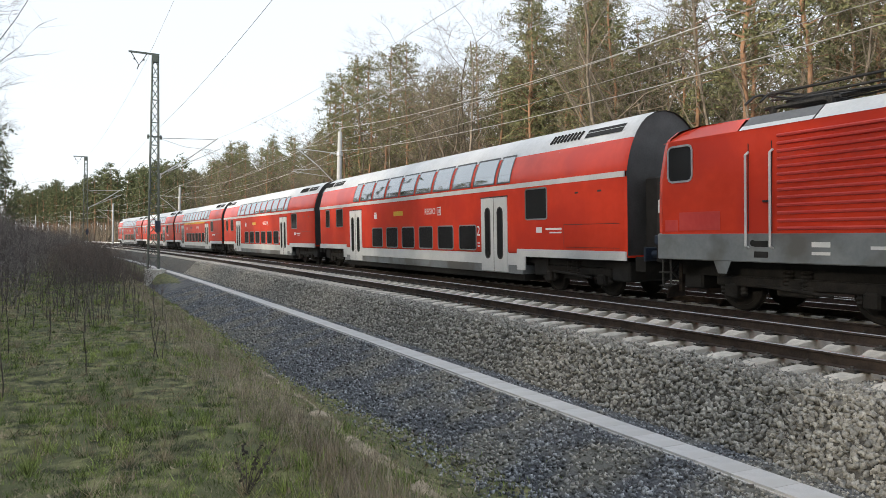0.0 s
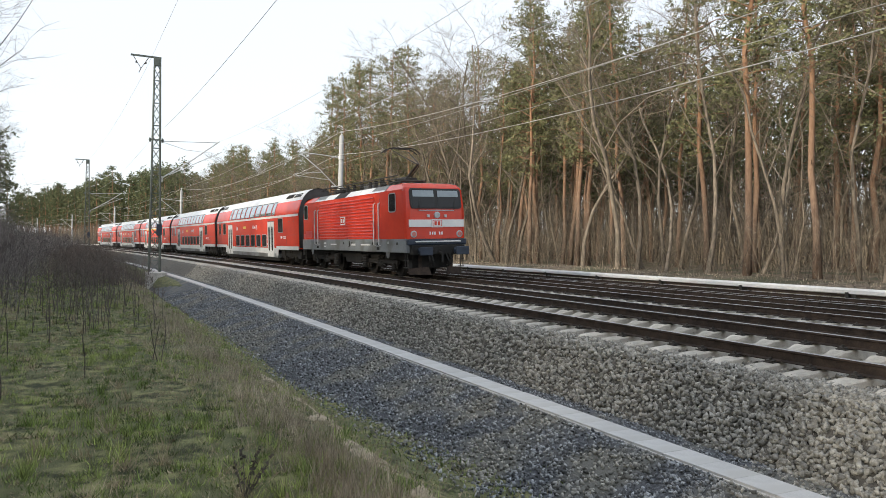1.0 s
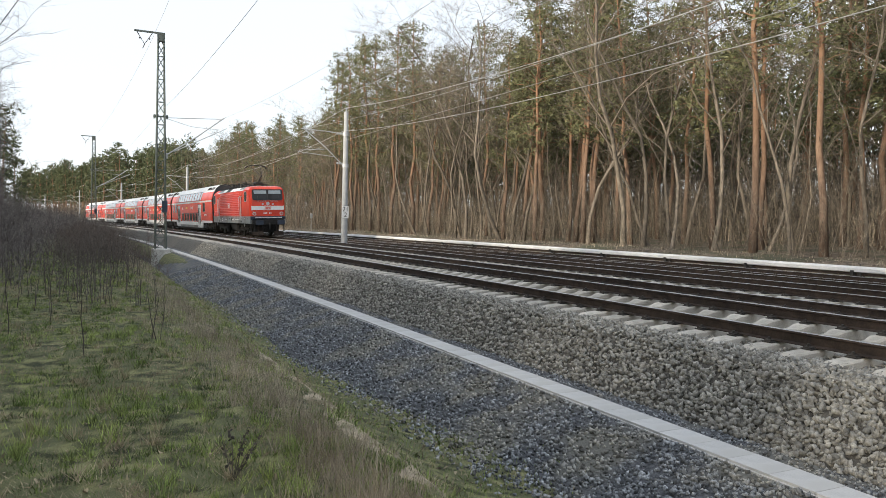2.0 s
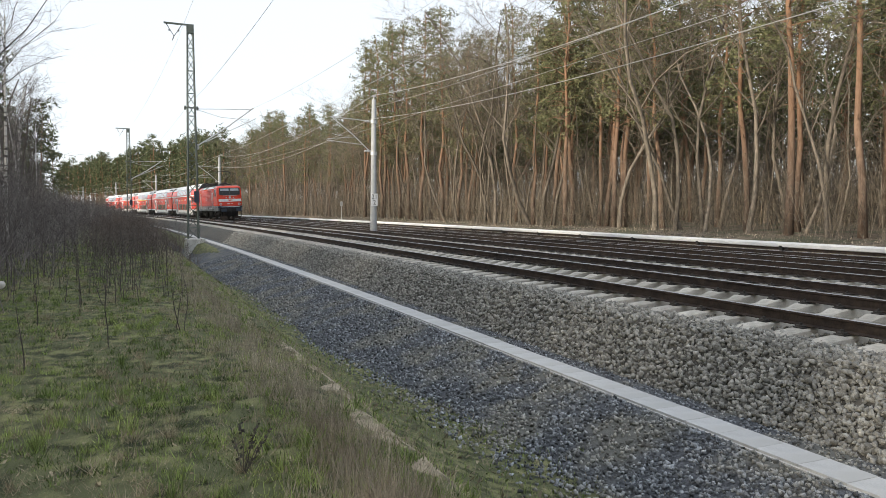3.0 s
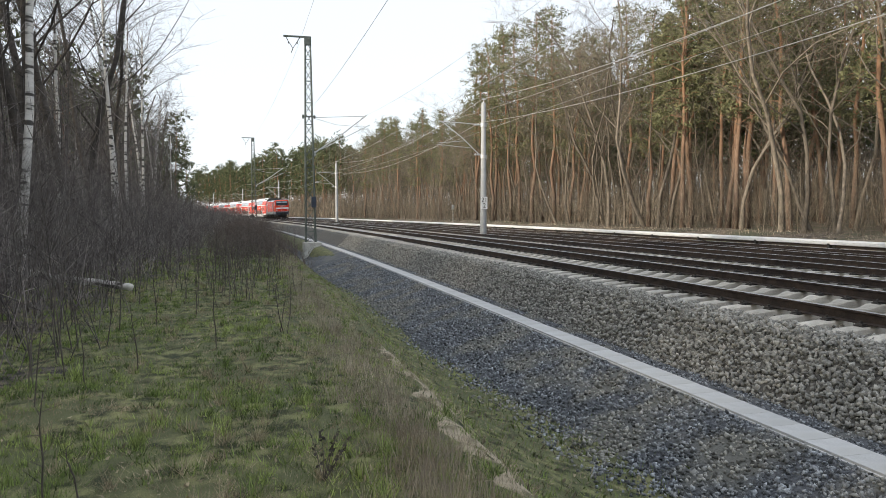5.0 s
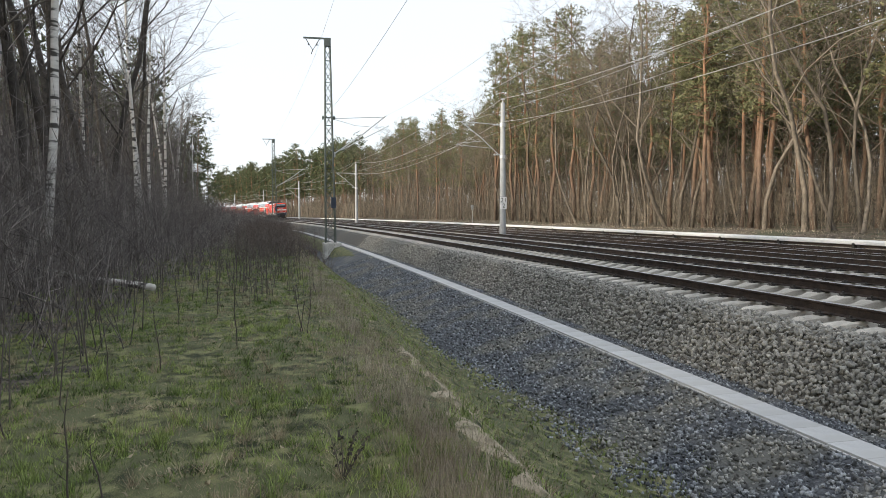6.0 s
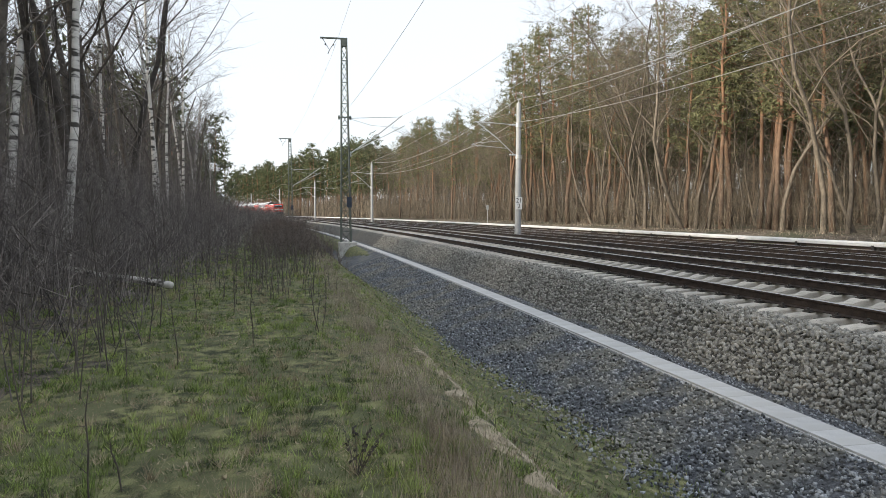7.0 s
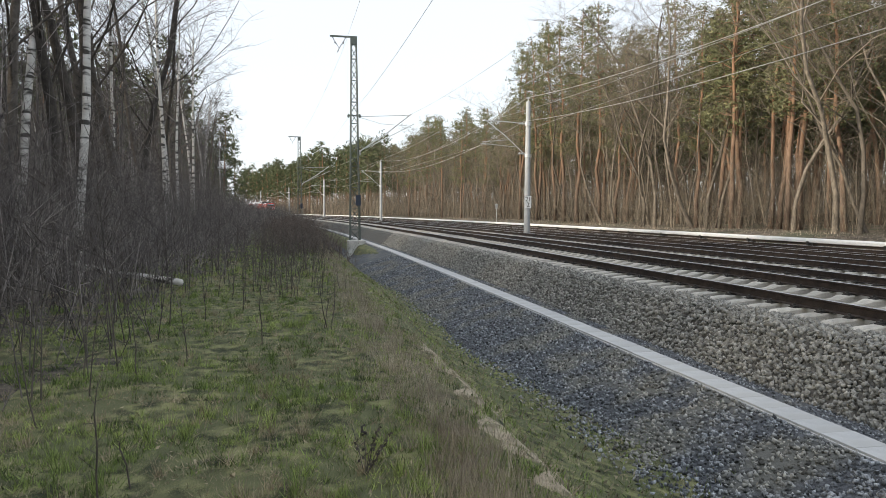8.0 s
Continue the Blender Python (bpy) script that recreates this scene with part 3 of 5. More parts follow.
def window(sh_f, sh_p, y0, y1, z0, z1, xs=-1.4, out=0.012, r=0.06, tilt=None):
    """Frame and pane on the side x = xs; tilt gives x at a height for curved sides."""
    fx = tilt or (lambda z: xs)

    def ring(g, o):
        pts = []
        for cy, cz, a0 in ((y1 - r, z1 - r, 0), (y0 + r, z1 - r, 90), (y0 + r, z0 + r, 180), (y1 - r, z0 + r, 270)):
            for d in (0, 45, 90):
                t = radians(a0 + d)
                y, z = cy + (r + g) * math.cos(t), cz + (r + g) * math.sin(t)
                pts.append((fx(z) - o, y, z))
        return pts

    a, b, c = ring(0.045, 0.0), ring(0.045, out), ring(0.0, out)
    d = ring(0.0, out * 0.3)
    for p, q in ((a, b), (b, c), (c, d)):
        for i in range(12):
            j = (i + 1) % 12
            sh_f.face([p[i], p[j], q[j], q[i]])
    sh_p.face(d)


def wheel_mesh(r=0.46):
    sh = Shape()
    sh.lathe("x", [(-0.06, r * 0.3), (-0.06, r * 0.8), (-0.075, r * 0.82), (-0.075, r - 0.03), (-0.06, r), (0.05, r + 0.005), (0.055, r + 0.03), (0.08, r + 0.028), (0.08, 0.2)], (0, 0, 0), 20)
    sh.lathe("x", [(-0.14, 0.09), (-0.06, 0.13), (0.1, 0.13)], (0, 0, 0), 10)
    for k in range(5):
        t = 2 * math.pi * k / 5
        sh.box(-0.068, -0.05, 0.3 * math.cos(t) * r / 0.46 - 0.03, 0.3 * math.cos(t) * r / 0.46 + 0.03, 0.3 * math.sin(t) * r / 0.46 - 0.03, 0.3 * math.sin(t) * r / 0.46 + 0.03)
    return sh.mesh("wheel", BOGIE)


def bogie(parent, y, base, r, wheel):
    sh = Shape()
    for x in (-1.05, 1.05):
        sh.rounded(x - 0.09, x + 0.09, y - base / 2 - 0.45, y + base / 2 + 0.45, 0.56, 0.78, 0.03)
        sh.rounded(x - 0.1, x + 0.1, y - 0.45, y + 0.45, 0.42, 0.66, 0.03)
        for w in (-base / 2, base / 2):
            sh.rounded(x - 0.14, x + 0.14, y + w - 0.17, y + w + 0.17, 0.30, 0.62, 0.04)
            for dy in (-0.28, 0.28):
                sh.lathe("z", [(0.30 + 0.045 * i, 0.085 if i % 2 else 0.065) for i in range(9)], (x, y + w + dy, 0.06), 8)
        for dy in (-0.22, 0.22):
            sh.lathe("z", [(0.55 + 0.04 * i, 0.13 if i % 2 else 0.10) for i in range(11)], (x, y + dy, 0), 10)
        sh.tube([(x - 0.14, y - 0.9, 0.5), (x - 0.14, y + 0.9, 0.62)], 0.035, 6)
    sh.box(-1.0, 1.0, y - 0.25, y + 0.25, 0.5, 0.75)
    b = part("bogie", sh, BOGIE, parent, "grimy dark bogie frame with coil springs")
    for w in (-base / 2, base / 2):
        for side in (-1, 1):
            o = part("wheel", wheel, DARK_STEEL, b, m=pose(side * 0.75, y + w, r))
            if side > 0:
                o.matrix_basis = pose(side * 0.75, y + w, r, 0, 0, 180)


COACH_PROFILE = [(-1.40, 3.40), (-1.36, 3.62), (-1.285, 3.90), (-1.18, 4.16), (-1.05, 4.40), (-0.88, 4.62), (-0.67, 4.80), (-0.38, 4.94), (0.0, 5.0)]


def roof_x(z):
    zs, xs = [p[1] for p in COACH_PROFILE], [p[0] for p in COACH_PROFILE]
    return float(np.interp(z, zs, xs))


def loft(sh, profile, y0, y1, mats, taper=0.0, end_mat=None):
    """Profile of (x, z) from y0 to y1, with slightly drawn-in ends."""
    ys = [(y0, 1 - taper), (y0 + 0.10, 1 - taper * 0.3), (y0 + 0.3, 1), (y1 - 0.3, 1), (y1 - 0.10, 1 - taper * 0.3), (y1, 1 - taper)]
    n, base = len(profile), len(sh.v)
    for y, k in ys:
        for x, z in profile:
            sh.v.append((x * k, y, z))
    for i in range(len(ys) - 1):
        for j in range(n - 1):
            a, b = base + i * n, base + (i + 1) * n
            sh.f.append((a + j, a + j + 1, b + j + 1, b + j))
            sh.m.append(mats[j] if hasattr(mats, "__len__") else mats)
    if end_mat is not None:
        for e in (0, len(ys) - 1):
            sh.f.append(tuple(base + e * n + j for j in range(n)))
            sh.m.append(end_mat)


COACH_WHEEL = wheel_mesh(0.46)


def coach(first_class=False, cab=False):
    """Double-deck coach; its y = 0 is the end next to the locomotive, y grows away from it."""
    c = thing("double_deck_coach", "red double-deck passenger coach with pale grey stripe and roof" if not first_class else "red double-deck passenger coach with a yellow first-class stripe", "train coach", group="coaches of the train")
    L0, L1 = 0.42, 26.42
    low0, low1 = 5.6, 21.9
    sh = Shape()
    loft(sh, [(-1.395, 1.16), (-1.40, 1.3), (-1.40, 3.22)], L0, L1, 0, 0.03)
    loft(sh, [(1.40, 3.22), (1.40, 1.3), (1.395, 1.16)], L0, L1, 0, 0.03)
    up = [p for p in COACH_PROFILE if p[1] < 4.2]
    sh.box(-1.33, 1.33, L0 + 0.02, L1 - 0.02, 1.10, 1.16)
    body = part("body", sh, RED, c, "glossy traffic-red side walls", smooth=False)
    sh = Shape()
    loft(sh, [(-1.40, 3.36)] + up + [(-1.135, 4.25)], L0, L1, 0, 0.03)
    loft(sh, [(-x, z) for x, z in reversed([(-1.40, 3.36)] + up + [(-1.135, 4.25)])], L0, L1, 0, 0.03)
    part("upper_wall", sh, RED, c, "curved red upper-deck wall", smooth=True)
    sh = Shape()
    half = [p for p in COACH_PROFILE if p[1] > 4.1]
    loft(sh, half + [(-x, z) for x, z in reversed(half[:-1])], L0, L1, 0, 0.03)
    roof = part("roof", sh, ROOF_GREY, c, "pale grey curved roof", smooth=True)
    # dark end walls and gangway
    sh = Shape()
    full = [(-1.33, 1.1)] + [(-1.36, 3.4)] + [(x * 0.96, z - 0.01) for x, z in COACH_PROFILE[2:]]
    full += [(-x, z) for x, z in reversed(full[:-1])]
    for y, y0, y1, a, b in ((L0 + 0.03, L0 - 0.02, L0 + 0.32, -0.05, L0 + 0.02), (L1 - 0.03, L1 - 0.06, L1 + 0.02, L1 - 0.02, 26.85)):
        sh = Shape()
        sh.face([(x, y, z) for x, z in full])
        loft(sh, [(x * 1.006, z + 0.004) for x, z in full[1:-1] if z > 4.05], y0, y1, 0)
        ew = part("end_wall", sh, END_DARK, c, "dark grey end wall")
        sh = Shape()
        sh.rounded(-0.75, 0.75, a, b, 1.2, 3.2, 0.05)
        part("gangway", sh, RUBBER, ew)
        sh = Shape()
        sh.box(-1.1, 1.1, a + 0.1, b - 0.02 if a < 0 else b - 0.12, 0.75, 1.12)
        part("coupler", sh, BLACK, ew)
    sh = Shape()
    for sx in (-1, 1):
        x0, x1 = sorted((sx * 1.385, sx * 1.412))
        sh.box(x0, x1, L0 + 0.06, L1 - 0.06, 3.215, 3.365)
    part("stripe", sh, PALE_GREY, c, "pale grey stripe between the decks")
    sh = Shape()
    for sx in (-1, 1):
        x0, x1 = sorted((sx * 1.36, sx * 1.41))
        sh.box(x0, x1, L0 + 0.03, low0, 1.03, 1.27)
        sh.box(x0, x1, low1, L1 - 0.03, 1.03, 1.27)
        sh.box(x0, x1, low0, low1, 0.74, 1.12)
        sh.box(x0, x1, low0 - 0.45, low0, 0.60, 1.03)
        sh.box(x0, x1, low1, low1 + 0.45, 0.60, 1.03)
    part("sill", sh, PALE_GREY, c, "pale grey lower band")
    sh = Shape()
    sh.box(-1.38, 1.38, low0 - 0.3, low1 + 0.3, 0.46, 0.74)
    part("skirt", sh, MID_GREY, c, "grey skirt along the low deck")
    sh = Shape()
    sh.box(-1.25, 1.25, low0 - 0.2, low1 + 0.2, 0.24, 0.46)
    sh.box(-1.1, 1.1, 0.6, 25.9, 0.8, 1.04)
    for y in (0.9, 4.6, 22.4, 25.6):
        sh.rounded(-1.2, 1.2, y - 0.35, y + 0.35, 0.45, 1.02, 0.04)
    part("underframe", sh, BLACK, c)
    for sx in (-1, 1):

        def put(name, f, mat, par=c, label=""):
            if sx > 0:
                f.v = [(-x, y, z) for x, y, z in f.v]
                f.f = [tuple(reversed(q)) for q in f.f]
            return part(name, f, mat, par, label)

        # doors
        for y0 in (6.15, 19.6):
            d = Shape()
            d.box(-1.425, -1.37, y0, y0 + 1.68, 0.50, 2.98)
            door = put("door", d, PALE_GREY, c, "pale grey double-leaf door")
            for k in (0, 1):
                y = y0 + 0.12 + 0.80 * k
                f, p = Shape(), Shape()
                window(f, p, y + 0.18, y + 0.46, 0.95, 2.62, -1.425, 0.012, 0.13)
                fr = put("door_window_frame", f, RUBBER, door)
                put("door_pane", p, PANE, fr)
            f = Shape()
            f.box(-1.432, -1.424, y0 + 0.83, y0 + 0.85, 0.5, 2.96)
            f.box(-1.43, -1.40, y0 - 0.03, y0 + 1.71, 2.98, 3.02)
            put("door_seal", f, RUBBER, door)
        # lower deck windows
        for i in range(6):
            f, p = Shape(), Shape()
            y = 8.25 + 1.74 * i
            window(f, p, y, y + 1.22, 1.22, 2.05, -1.40, 0.014, 0.07)
            w = put("window", f, MID_GREY, body)
            put("pane", p, PANE, w)
        for y0, y1, z0, z1 in ((3.95, 5.05, 2.22, 3.12), (22.4, 23.4, 2.22, 3.12), (24.6, 25.2, 2.22, 3.12)):
            f, p = Shape(), Shape()
            window(f, p, y0, y1, z0, z1, -1.40, 0.016, 0.05)
            w = put("window", f, MID_GREY, body)
            put("pane", p, PANE, w)
        # upper deck windows follow the curve of the side
        ys = [6.0] + [7.0 + 1.62 * i for i in range(8)] + [19.98]
        for i, y in enumerate(ys):
            wdt = 0.75 if i in (0, 9) else 1.36
            f, p = Shape(), Shape()
            for k in range(5):
                z0, z1 = 3.46 + 0.17 * k, 3.46 + 0.17 * (k + 1)
                p.face([(roof_x(z0) - 0.010, y, z0), (roof_x(z0) - 0.010, y + wdt, z0), (roof_x(z1) - 0.012, y + wdt, z1), (roof_x(z1) - 0.012, y, z1)])
                for ya, yb in ((y - 0.05, y), (y + wdt, y + wdt + 0.05)):
                    f.face([(roof_x(z0) - 0.02, ya, z0), (roof_x(z0) - 0.02, yb, z0), (roof_x(z1) - 0.022, yb, z1), (roof_x(z1) - 0.022, ya, z1)])
            for z0, z1 in ((3.42, 3.47), (4.30, 4.345)):
                f.face([(roof_x(z0) - 0.022, y - 0.05, z0), (roof_x(z0) - 0.022, y + wdt + 0.05, z0), (roof_x(z1) - 0.022, y + wdt + 0.05, z1), (roof_x(z1) - 0.022, y - 0.05, z1)])
            w = put("upper_window", f, END_DARK, body)
            put("pane", p, PANE_UP, w)
        if sx < 0:
            letters("REGIO", 0.34, WHITE, c, pose(-1.403, 11.93, 2.66, 90, 0, -90))
        # lettering drawn as plain bars
        f = Shape()
        for y0, y1, z0, z1 in ((10.98, 11.30, 2.50, 2.53), (10.98, 11.30, 2.79, 2.82), (10.98, 11.01, 2.53, 2.79), (11.27, 11.30, 2.53, 2.79), (11.06, 11.11, 2.57, 2.75), (11.17, 11.22, 2.57, 2.75), (17.6, 17.95, 2.5, 2.72), (17.65, 17.9, 2.74, 2.8), (4.2, 4.5, 1.78, 1.95), (3.2, 4.0, 1.86, 1.92), (3.2, 3.8, 1.76, 1.8), (7.98, 8.14, 1.3, 1.36), (7.98, 8.14, 1.42, 1.46)):
            f = Shape()
            f.box(-1.405, -1.39, y0, y1, z0, z1)
            put("letter_bar", f, WHITE, c)
        f = Shape()
        f.box(-1.406, -1.39, 14.6, 15.6, 2.58, 2.78)
        put("destination_sign", f, YELLOW if not first_class else BLACK, c, "small amber destination display")
        f = Shape()
        f.box(-1.4035, -1.39, 0.7, 3.1, 2.0, 2.015)
        f.box(-1.4035, -1.39, 0.7, 3.1, 1.35, 1.36)
        f.box(-1.4035, -1.39, 3.09, 3.1, 1.35, 2.0)
        for y in (1.4, 2.4):
            f.box(-1.405, -1.39, y, y + 0.16, 2.88, 2.93)
        put("panel_seam", f, RUBBER, body)
        if first_class:
            f = Shape()
            f.box(-1.415, -1.38, 8.0, 19.4, 3.06, 3.20)
            put("class_stripe", f, YELLOW, c, "yellow first-class stripe")
        if sx < 0:
            letters("2", 0.5, WHITE, c, pose(-1.406, 8.07, 1.85, 90, 0, -90))
    # roof fittings
    for y in (1.0, 23.4):
        for sx in (-1, 1):
            sh = Shape()
            xa, xb = sx * (0.012 - roof_x(4.46)), sx * (0.012 - roof_x(4.70))
            sh.face([(xa, y, 4.467), (xa, y + 1.6, 4.467), (xb, y + 1.6, 4.71), (xb, y, 4.71)])
            part("roof_hatch", sh, BLACK, roof, "dark roof hatch")
            for k in range(9):
                y0 = y + 1.85 + 0.17 * k
                sh = Shape()
                sh.tube([(xa, y0, 4.47), (xb, y0, 4.71)], 0.04, 4)
                part("vent_slat", sh, BLACK, roof)
    for y in (3.0, 23.8):
        bogie(c, y, 2.5, 0.46, COACH_WHEEL)
    return c


def locomotive():
    """Electric locomotive; y = 0 is the cab end that trails, y grows towards the coaches."""
    c = thing("electric_locomotive", "red electric locomotive with grey lower band and ribbed sides", "locomotive")
    L = 15.95
    sh = Shape()
    side = [(-1.46, 1.10), (-1.47, 1.16), (-1.47, 1.72)]
    full = side + [(-1.47, 3.84), (-1.36, 4.02)]
    # side walls
    wall = [(1.72, 1.47, 0.0), (2.95, 1.47, 0.02), (3.05, 1.47, 0.03), (3.80, 1.44, 0.18), (3.9, 1.44, 0.22)]
    for sx in (-1, 1):
        for (z0, x0, r0), (z1, x1, r1) in zip(wall, wall[1:]):
            sh.face([(sx * x0, r0 + 0.22, z0), (sx * x0, L - r0 - 0.22, z0), (sx * x1, L - r1 - 0.22, z1), (sx * x1, r1 + 0.22, z1)])
    for y0, d in ((0.0, 1), (L, -1)):
        # rounded cab corners and raked windscreen face
        rows = [(1.72, 0.0), (2.2, 0.0), (2.95, 0.02), (3.05, 0.03), (3.80, 0.18), (3.97, 0.24), (4.13, 0.45), (4.21, 0.95)]
        pts = []
        for z, rk in rows:
            w2 = 1.47 if z < 3.2 else (1.44 if z < 3.9 else (1.40 if z < 4.0 else (1.30 if z < 4.15 else 1.15)))
            y = y0 + d * rk
            pts.append([(-w2, y + d * 0.22, z), (-w2 + 0.06, y + d * 0.06, z), (-w2 + 0.20, y, z), (0, y - d * 0.03, z), (w2 - 0.20, y, z), (w2 - 0.06, y + d * 0.06, z), (w2, y + d * 0.22, z)])
        for p, q in zip(pts, pts[1:]):
            for i in range(6):
                sh.face([p[i], p[i + 1], q[i + 1], q[i]])
        # cab roof
        t = pts[-1]
        b = [(x * 0.99, y0 + d * 2.5, 4.22 if abs(x) < 1 else 4.16) for x, y, z in t]
        for i in range(6):
            sh.face([t[i], t[i + 1], b[i + 1], b[i]])
        for sx in (-1, 1):
            sh.face([(sx * 1.44, y0 + d * 0.4, 3.88), (sx * 1.44, y0 + d * 2.5, 3.88), (sx * 1.14, y0 + d * 2.5, 4.18), (sx * 1.12, y0 + d * 1.2, 4.2)])
            sh.face([(sx * 1.44, y0 + d * 0.25, 3.86), (sx * 1.44, y0 + d * 0.6, 3.88), (sx * 1.12, y0 + d * 1.22, 4.2), (sx * 1.27, y0 + d * 0.75, 4.1)])
    body = part("body", sh, RED, c, "red painted body shell")
    sh = Shape()
    for sx in (-1, 1):
        for k in range(6):
            y0 = 2.55 + (L - 5.1) / 6 * k
            y1 = y0 + (L - 5.1) / 6 - 0.03
            sh.face([(sx * 1.45, y0, 3.90), (sx * 1.45, y1, 3.90), (sx * 1.10, y1, 4.20), (sx * 1.10, y0, 4.20)], 1 if k in (0, 5) else (2 if k == 3 else 0))
            if k in (0, 5):
                sh.face([(sx * 1.46, y0, 3.895), (sx * 1.46, y1, 3.895), (sx * 1.36, y1, 3.99), (sx * 1.36, y0, 3.99)], 0)
    sh.face([(-1.10, 2.5, 4.2), (1.10, 2.5, 4.2), (1.10, L - 2.5, 4.2), (-1.10, L - 2.5, 4.2)], 1)
    part("roof", sh, (PALE_GREY, ROOF_DARK, BLACK), c, "grey roof panels")
    sh = Shape()
    sh.rounded(-1.475, 1.475, 0.05, L - 0.05, 1.12, 1.735, 0.02)
    for sx in (-1, 1):
        for y in (2.1, L - 2.1):
            sh.face([(sx * 1.47, y - 0.25, 1.13), (sx * 1.47, y + 0.25, 1.13), (sx * 1.47, y + 0.12, 0.85), (sx * 1.47, y - 0.12, 0.85)])
    part("lower_band", sh, MID_GREY, c, "grey lower body band")
    for sx in (-1, 1):
        # ribs
        for k in range(13):
            z = 1.82 + 0.155 * k
            sh = Shape()
            sh.tube([(sx * 1.472, 3.78, z), (sx * 1.472, 12.38, z)], 0.036, 6)
            part("rib", sh, RED_FADED, body)
        for y0 in (1.5, L - 0.85):
            f, p = Shape(), Shape()
            window(f, p, y0 - 0.35, y0 + 0.38, 2.96, 3.74, -1.47, 0.02, 0.1)
            if sx > 0:
                for q in (f, p):
                    q.v = [(-x, y, z) for x, y, z in q.v]
            w = part("cab_window", f, GALVANISED, body)
            part("pane", p, PANE, w)
        for y0 in (3.0, 12.5):
            f = Shape()
            for e in (0.0, 0.62):
                f.tube([(sx * 1.47, y0 + e, 1.42), (sx * 1.56, y0 + e, 1.46), (sx * 1.56, y0 + e, 3.36), (sx * 1.47, y0 + e, 3.42)], 0.028, 6)
            part("handrail", f, PALE_GREY, c, "pale vertical handrails")
            f = Shape()
            for e in (-0.012, 0.58):
                x0, x1 = sorted((sx * 1.465, sx * 1.476))
                f.box(x0, x1, y0 + e + 0.03, y0 + e + 0.045, 1.76, 3.6)
            f.box(*sorted((sx * 1.47, sx * 1.52)), y0 + 0.1, y0 + 0.22, 2.36, 2.40)
            part("cab_door", f, RUBBER, body)
            f = Shape()
            for z in (1.22, 1.44):
                f.rounded(*sorted((sx * 1.46, sx * 1.482)), y0 + 0.12, y0 + 0.48, z, z + 0.13, 0.008)
            part("step_recess", f, BLACK, c)
        for y0, y1, z0, z1 in ((13.9, 15.15, 1.80, 2.22), (15.2, 15.62, 1.78, 2.05)):
            f = Shape()
            f.box(*sorted((sx * 1.462, sx * 1.474)), y0, y1, z0, z1)
            part("repainted_patch", f, RED_FADED, body, "paler repainted patch")
        f = Shape()
        for y0, y1, z0, z1 in ((4.3, 5.6, 1.42, 1.48), (6.4, 7.0, 1.4, 1.5), (9.4, 10.4, 1.42, 1.48), (11.2, 11.6, 1.45, 1.55), (11.2, 11.6, 1.3, 1.36), (2.0, 2.1, 1.5, 1.6)):
            f = Shape()
            f.box(*sorted((sx * 1.46, sx * 1.479)), y0, y1, z0, z1)
            part("lettering", f, WHITE, c, "small white lettering shown as a bar")
        f = Shape()
        for y0 in (1.0, 4.0, 6.9, 8.2, 13.0):
            f.lathe("x", [(-0.01, 0.07), (0.01, 0.06)], (sx * 1.476, y0, 1.52), 10)
        f.tube([(sx * 1.48, 7.3, 1.62), (sx * 1.5, 7.2, 1.4), (sx * 1.48, 7.35, 1.34)], 0.03, 5)
        part("socket", f, BLACK, c)
        f = Shape()
        f.box(*sorted((sx * 1.47, sx * 1.505)), 7.9, 8.6, 2.48, 2.90)
        lg = part("emblem", f, WHITE, c, "white outlined emblem")
        f = Shape()
        f.box(*sorted((sx * 1.50, sx * 1.508)), 7.95, 8.55, 2.53, 2.85)
        part("emblem_field", f, RED, lg)
        f = Shape()
        f.box(*sorted((sx * 1.505, sx * 1.511)), 8.01, 8.2, 2.58, 2.80)
        f.box(*sorted((sx * 1.505, sx * 1.511)), 8.28, 8.48, 2.58, 2.80)
        part("emblem_mark", f, WHITE, lg)
    # cab ends
    for y0, d in ((0.0, -1), (L, 1)):
        def fy(z):
            return y0 - d * float(np.interp(z, [1.7, 2.95, 3.05, 3.95], [0, 0.02, 0.03, 0.235]))

        def slab(name, x0, x1, z0, z1, o, mat, label="", par=c):
            f = Shape()
            ya, yb = fy(z0) + d * (o + 0.03), fy(z1) + d * (o + 0.03)
            f.face([(x0, ya, z0), (x1, ya, z0), (x1, yb, z1), (x0, yb, z1)])
            for q in ((x0, x0), (x1, x1)):
                f.face([(q[0], ya, z0), (q[0], yb, z1), (q[0], yb - d * 0.07, z1), (q[0], ya - d * 0.07, z0)])
            f.face([(x0, ya, z0), (x1, ya, z0), (x1, ya - d * 0.07, z0), (x0, ya - d * 0.07, z0)])
            f.face([(x0, yb, z1), (x1, yb, z1), (x1, yb - d * 0.07, z1), (x0, yb - d * 0.07, z1)])
            return part(name, f, mat, par, label)

        def soft_slab(name, x0, x1, z0, z1, r, o, mat, label="", par=c):
            """A slab with rounded corners lying on the cab front."""
            pts = []
            for cx, cz, a0 in ((x1 - r, z1 - r, 0), (x0 + r, z1 - r, 90), (x0 + r, z0 + r, 180), (x1 - r, z0 + r, 270)):
                for k in range(5):
                    a = math.radians(a0 + 22.5 * k)
                    x, z = cx + r * math.cos(a), cz + r * math.sin(a)
                    pts.append((x, fy(z) + d * (o + 0.03), z))
            f = Shape()
            f.face(pts)
            for a, b in zip(pts, pts[1:] + pts[:1]):
                f.face([a, b, (b[0], b[1] - d * 0.07, b[2]), (a[0], a[1] - d * 0.07, a[2])])
            return part(name, f, mat, par, label)

        ws = soft_slab("windscreen_frame", -1.25, 1.25, 3.04, 3.93, 0.14, 0.045, RUBBER, "black windscreen surround")
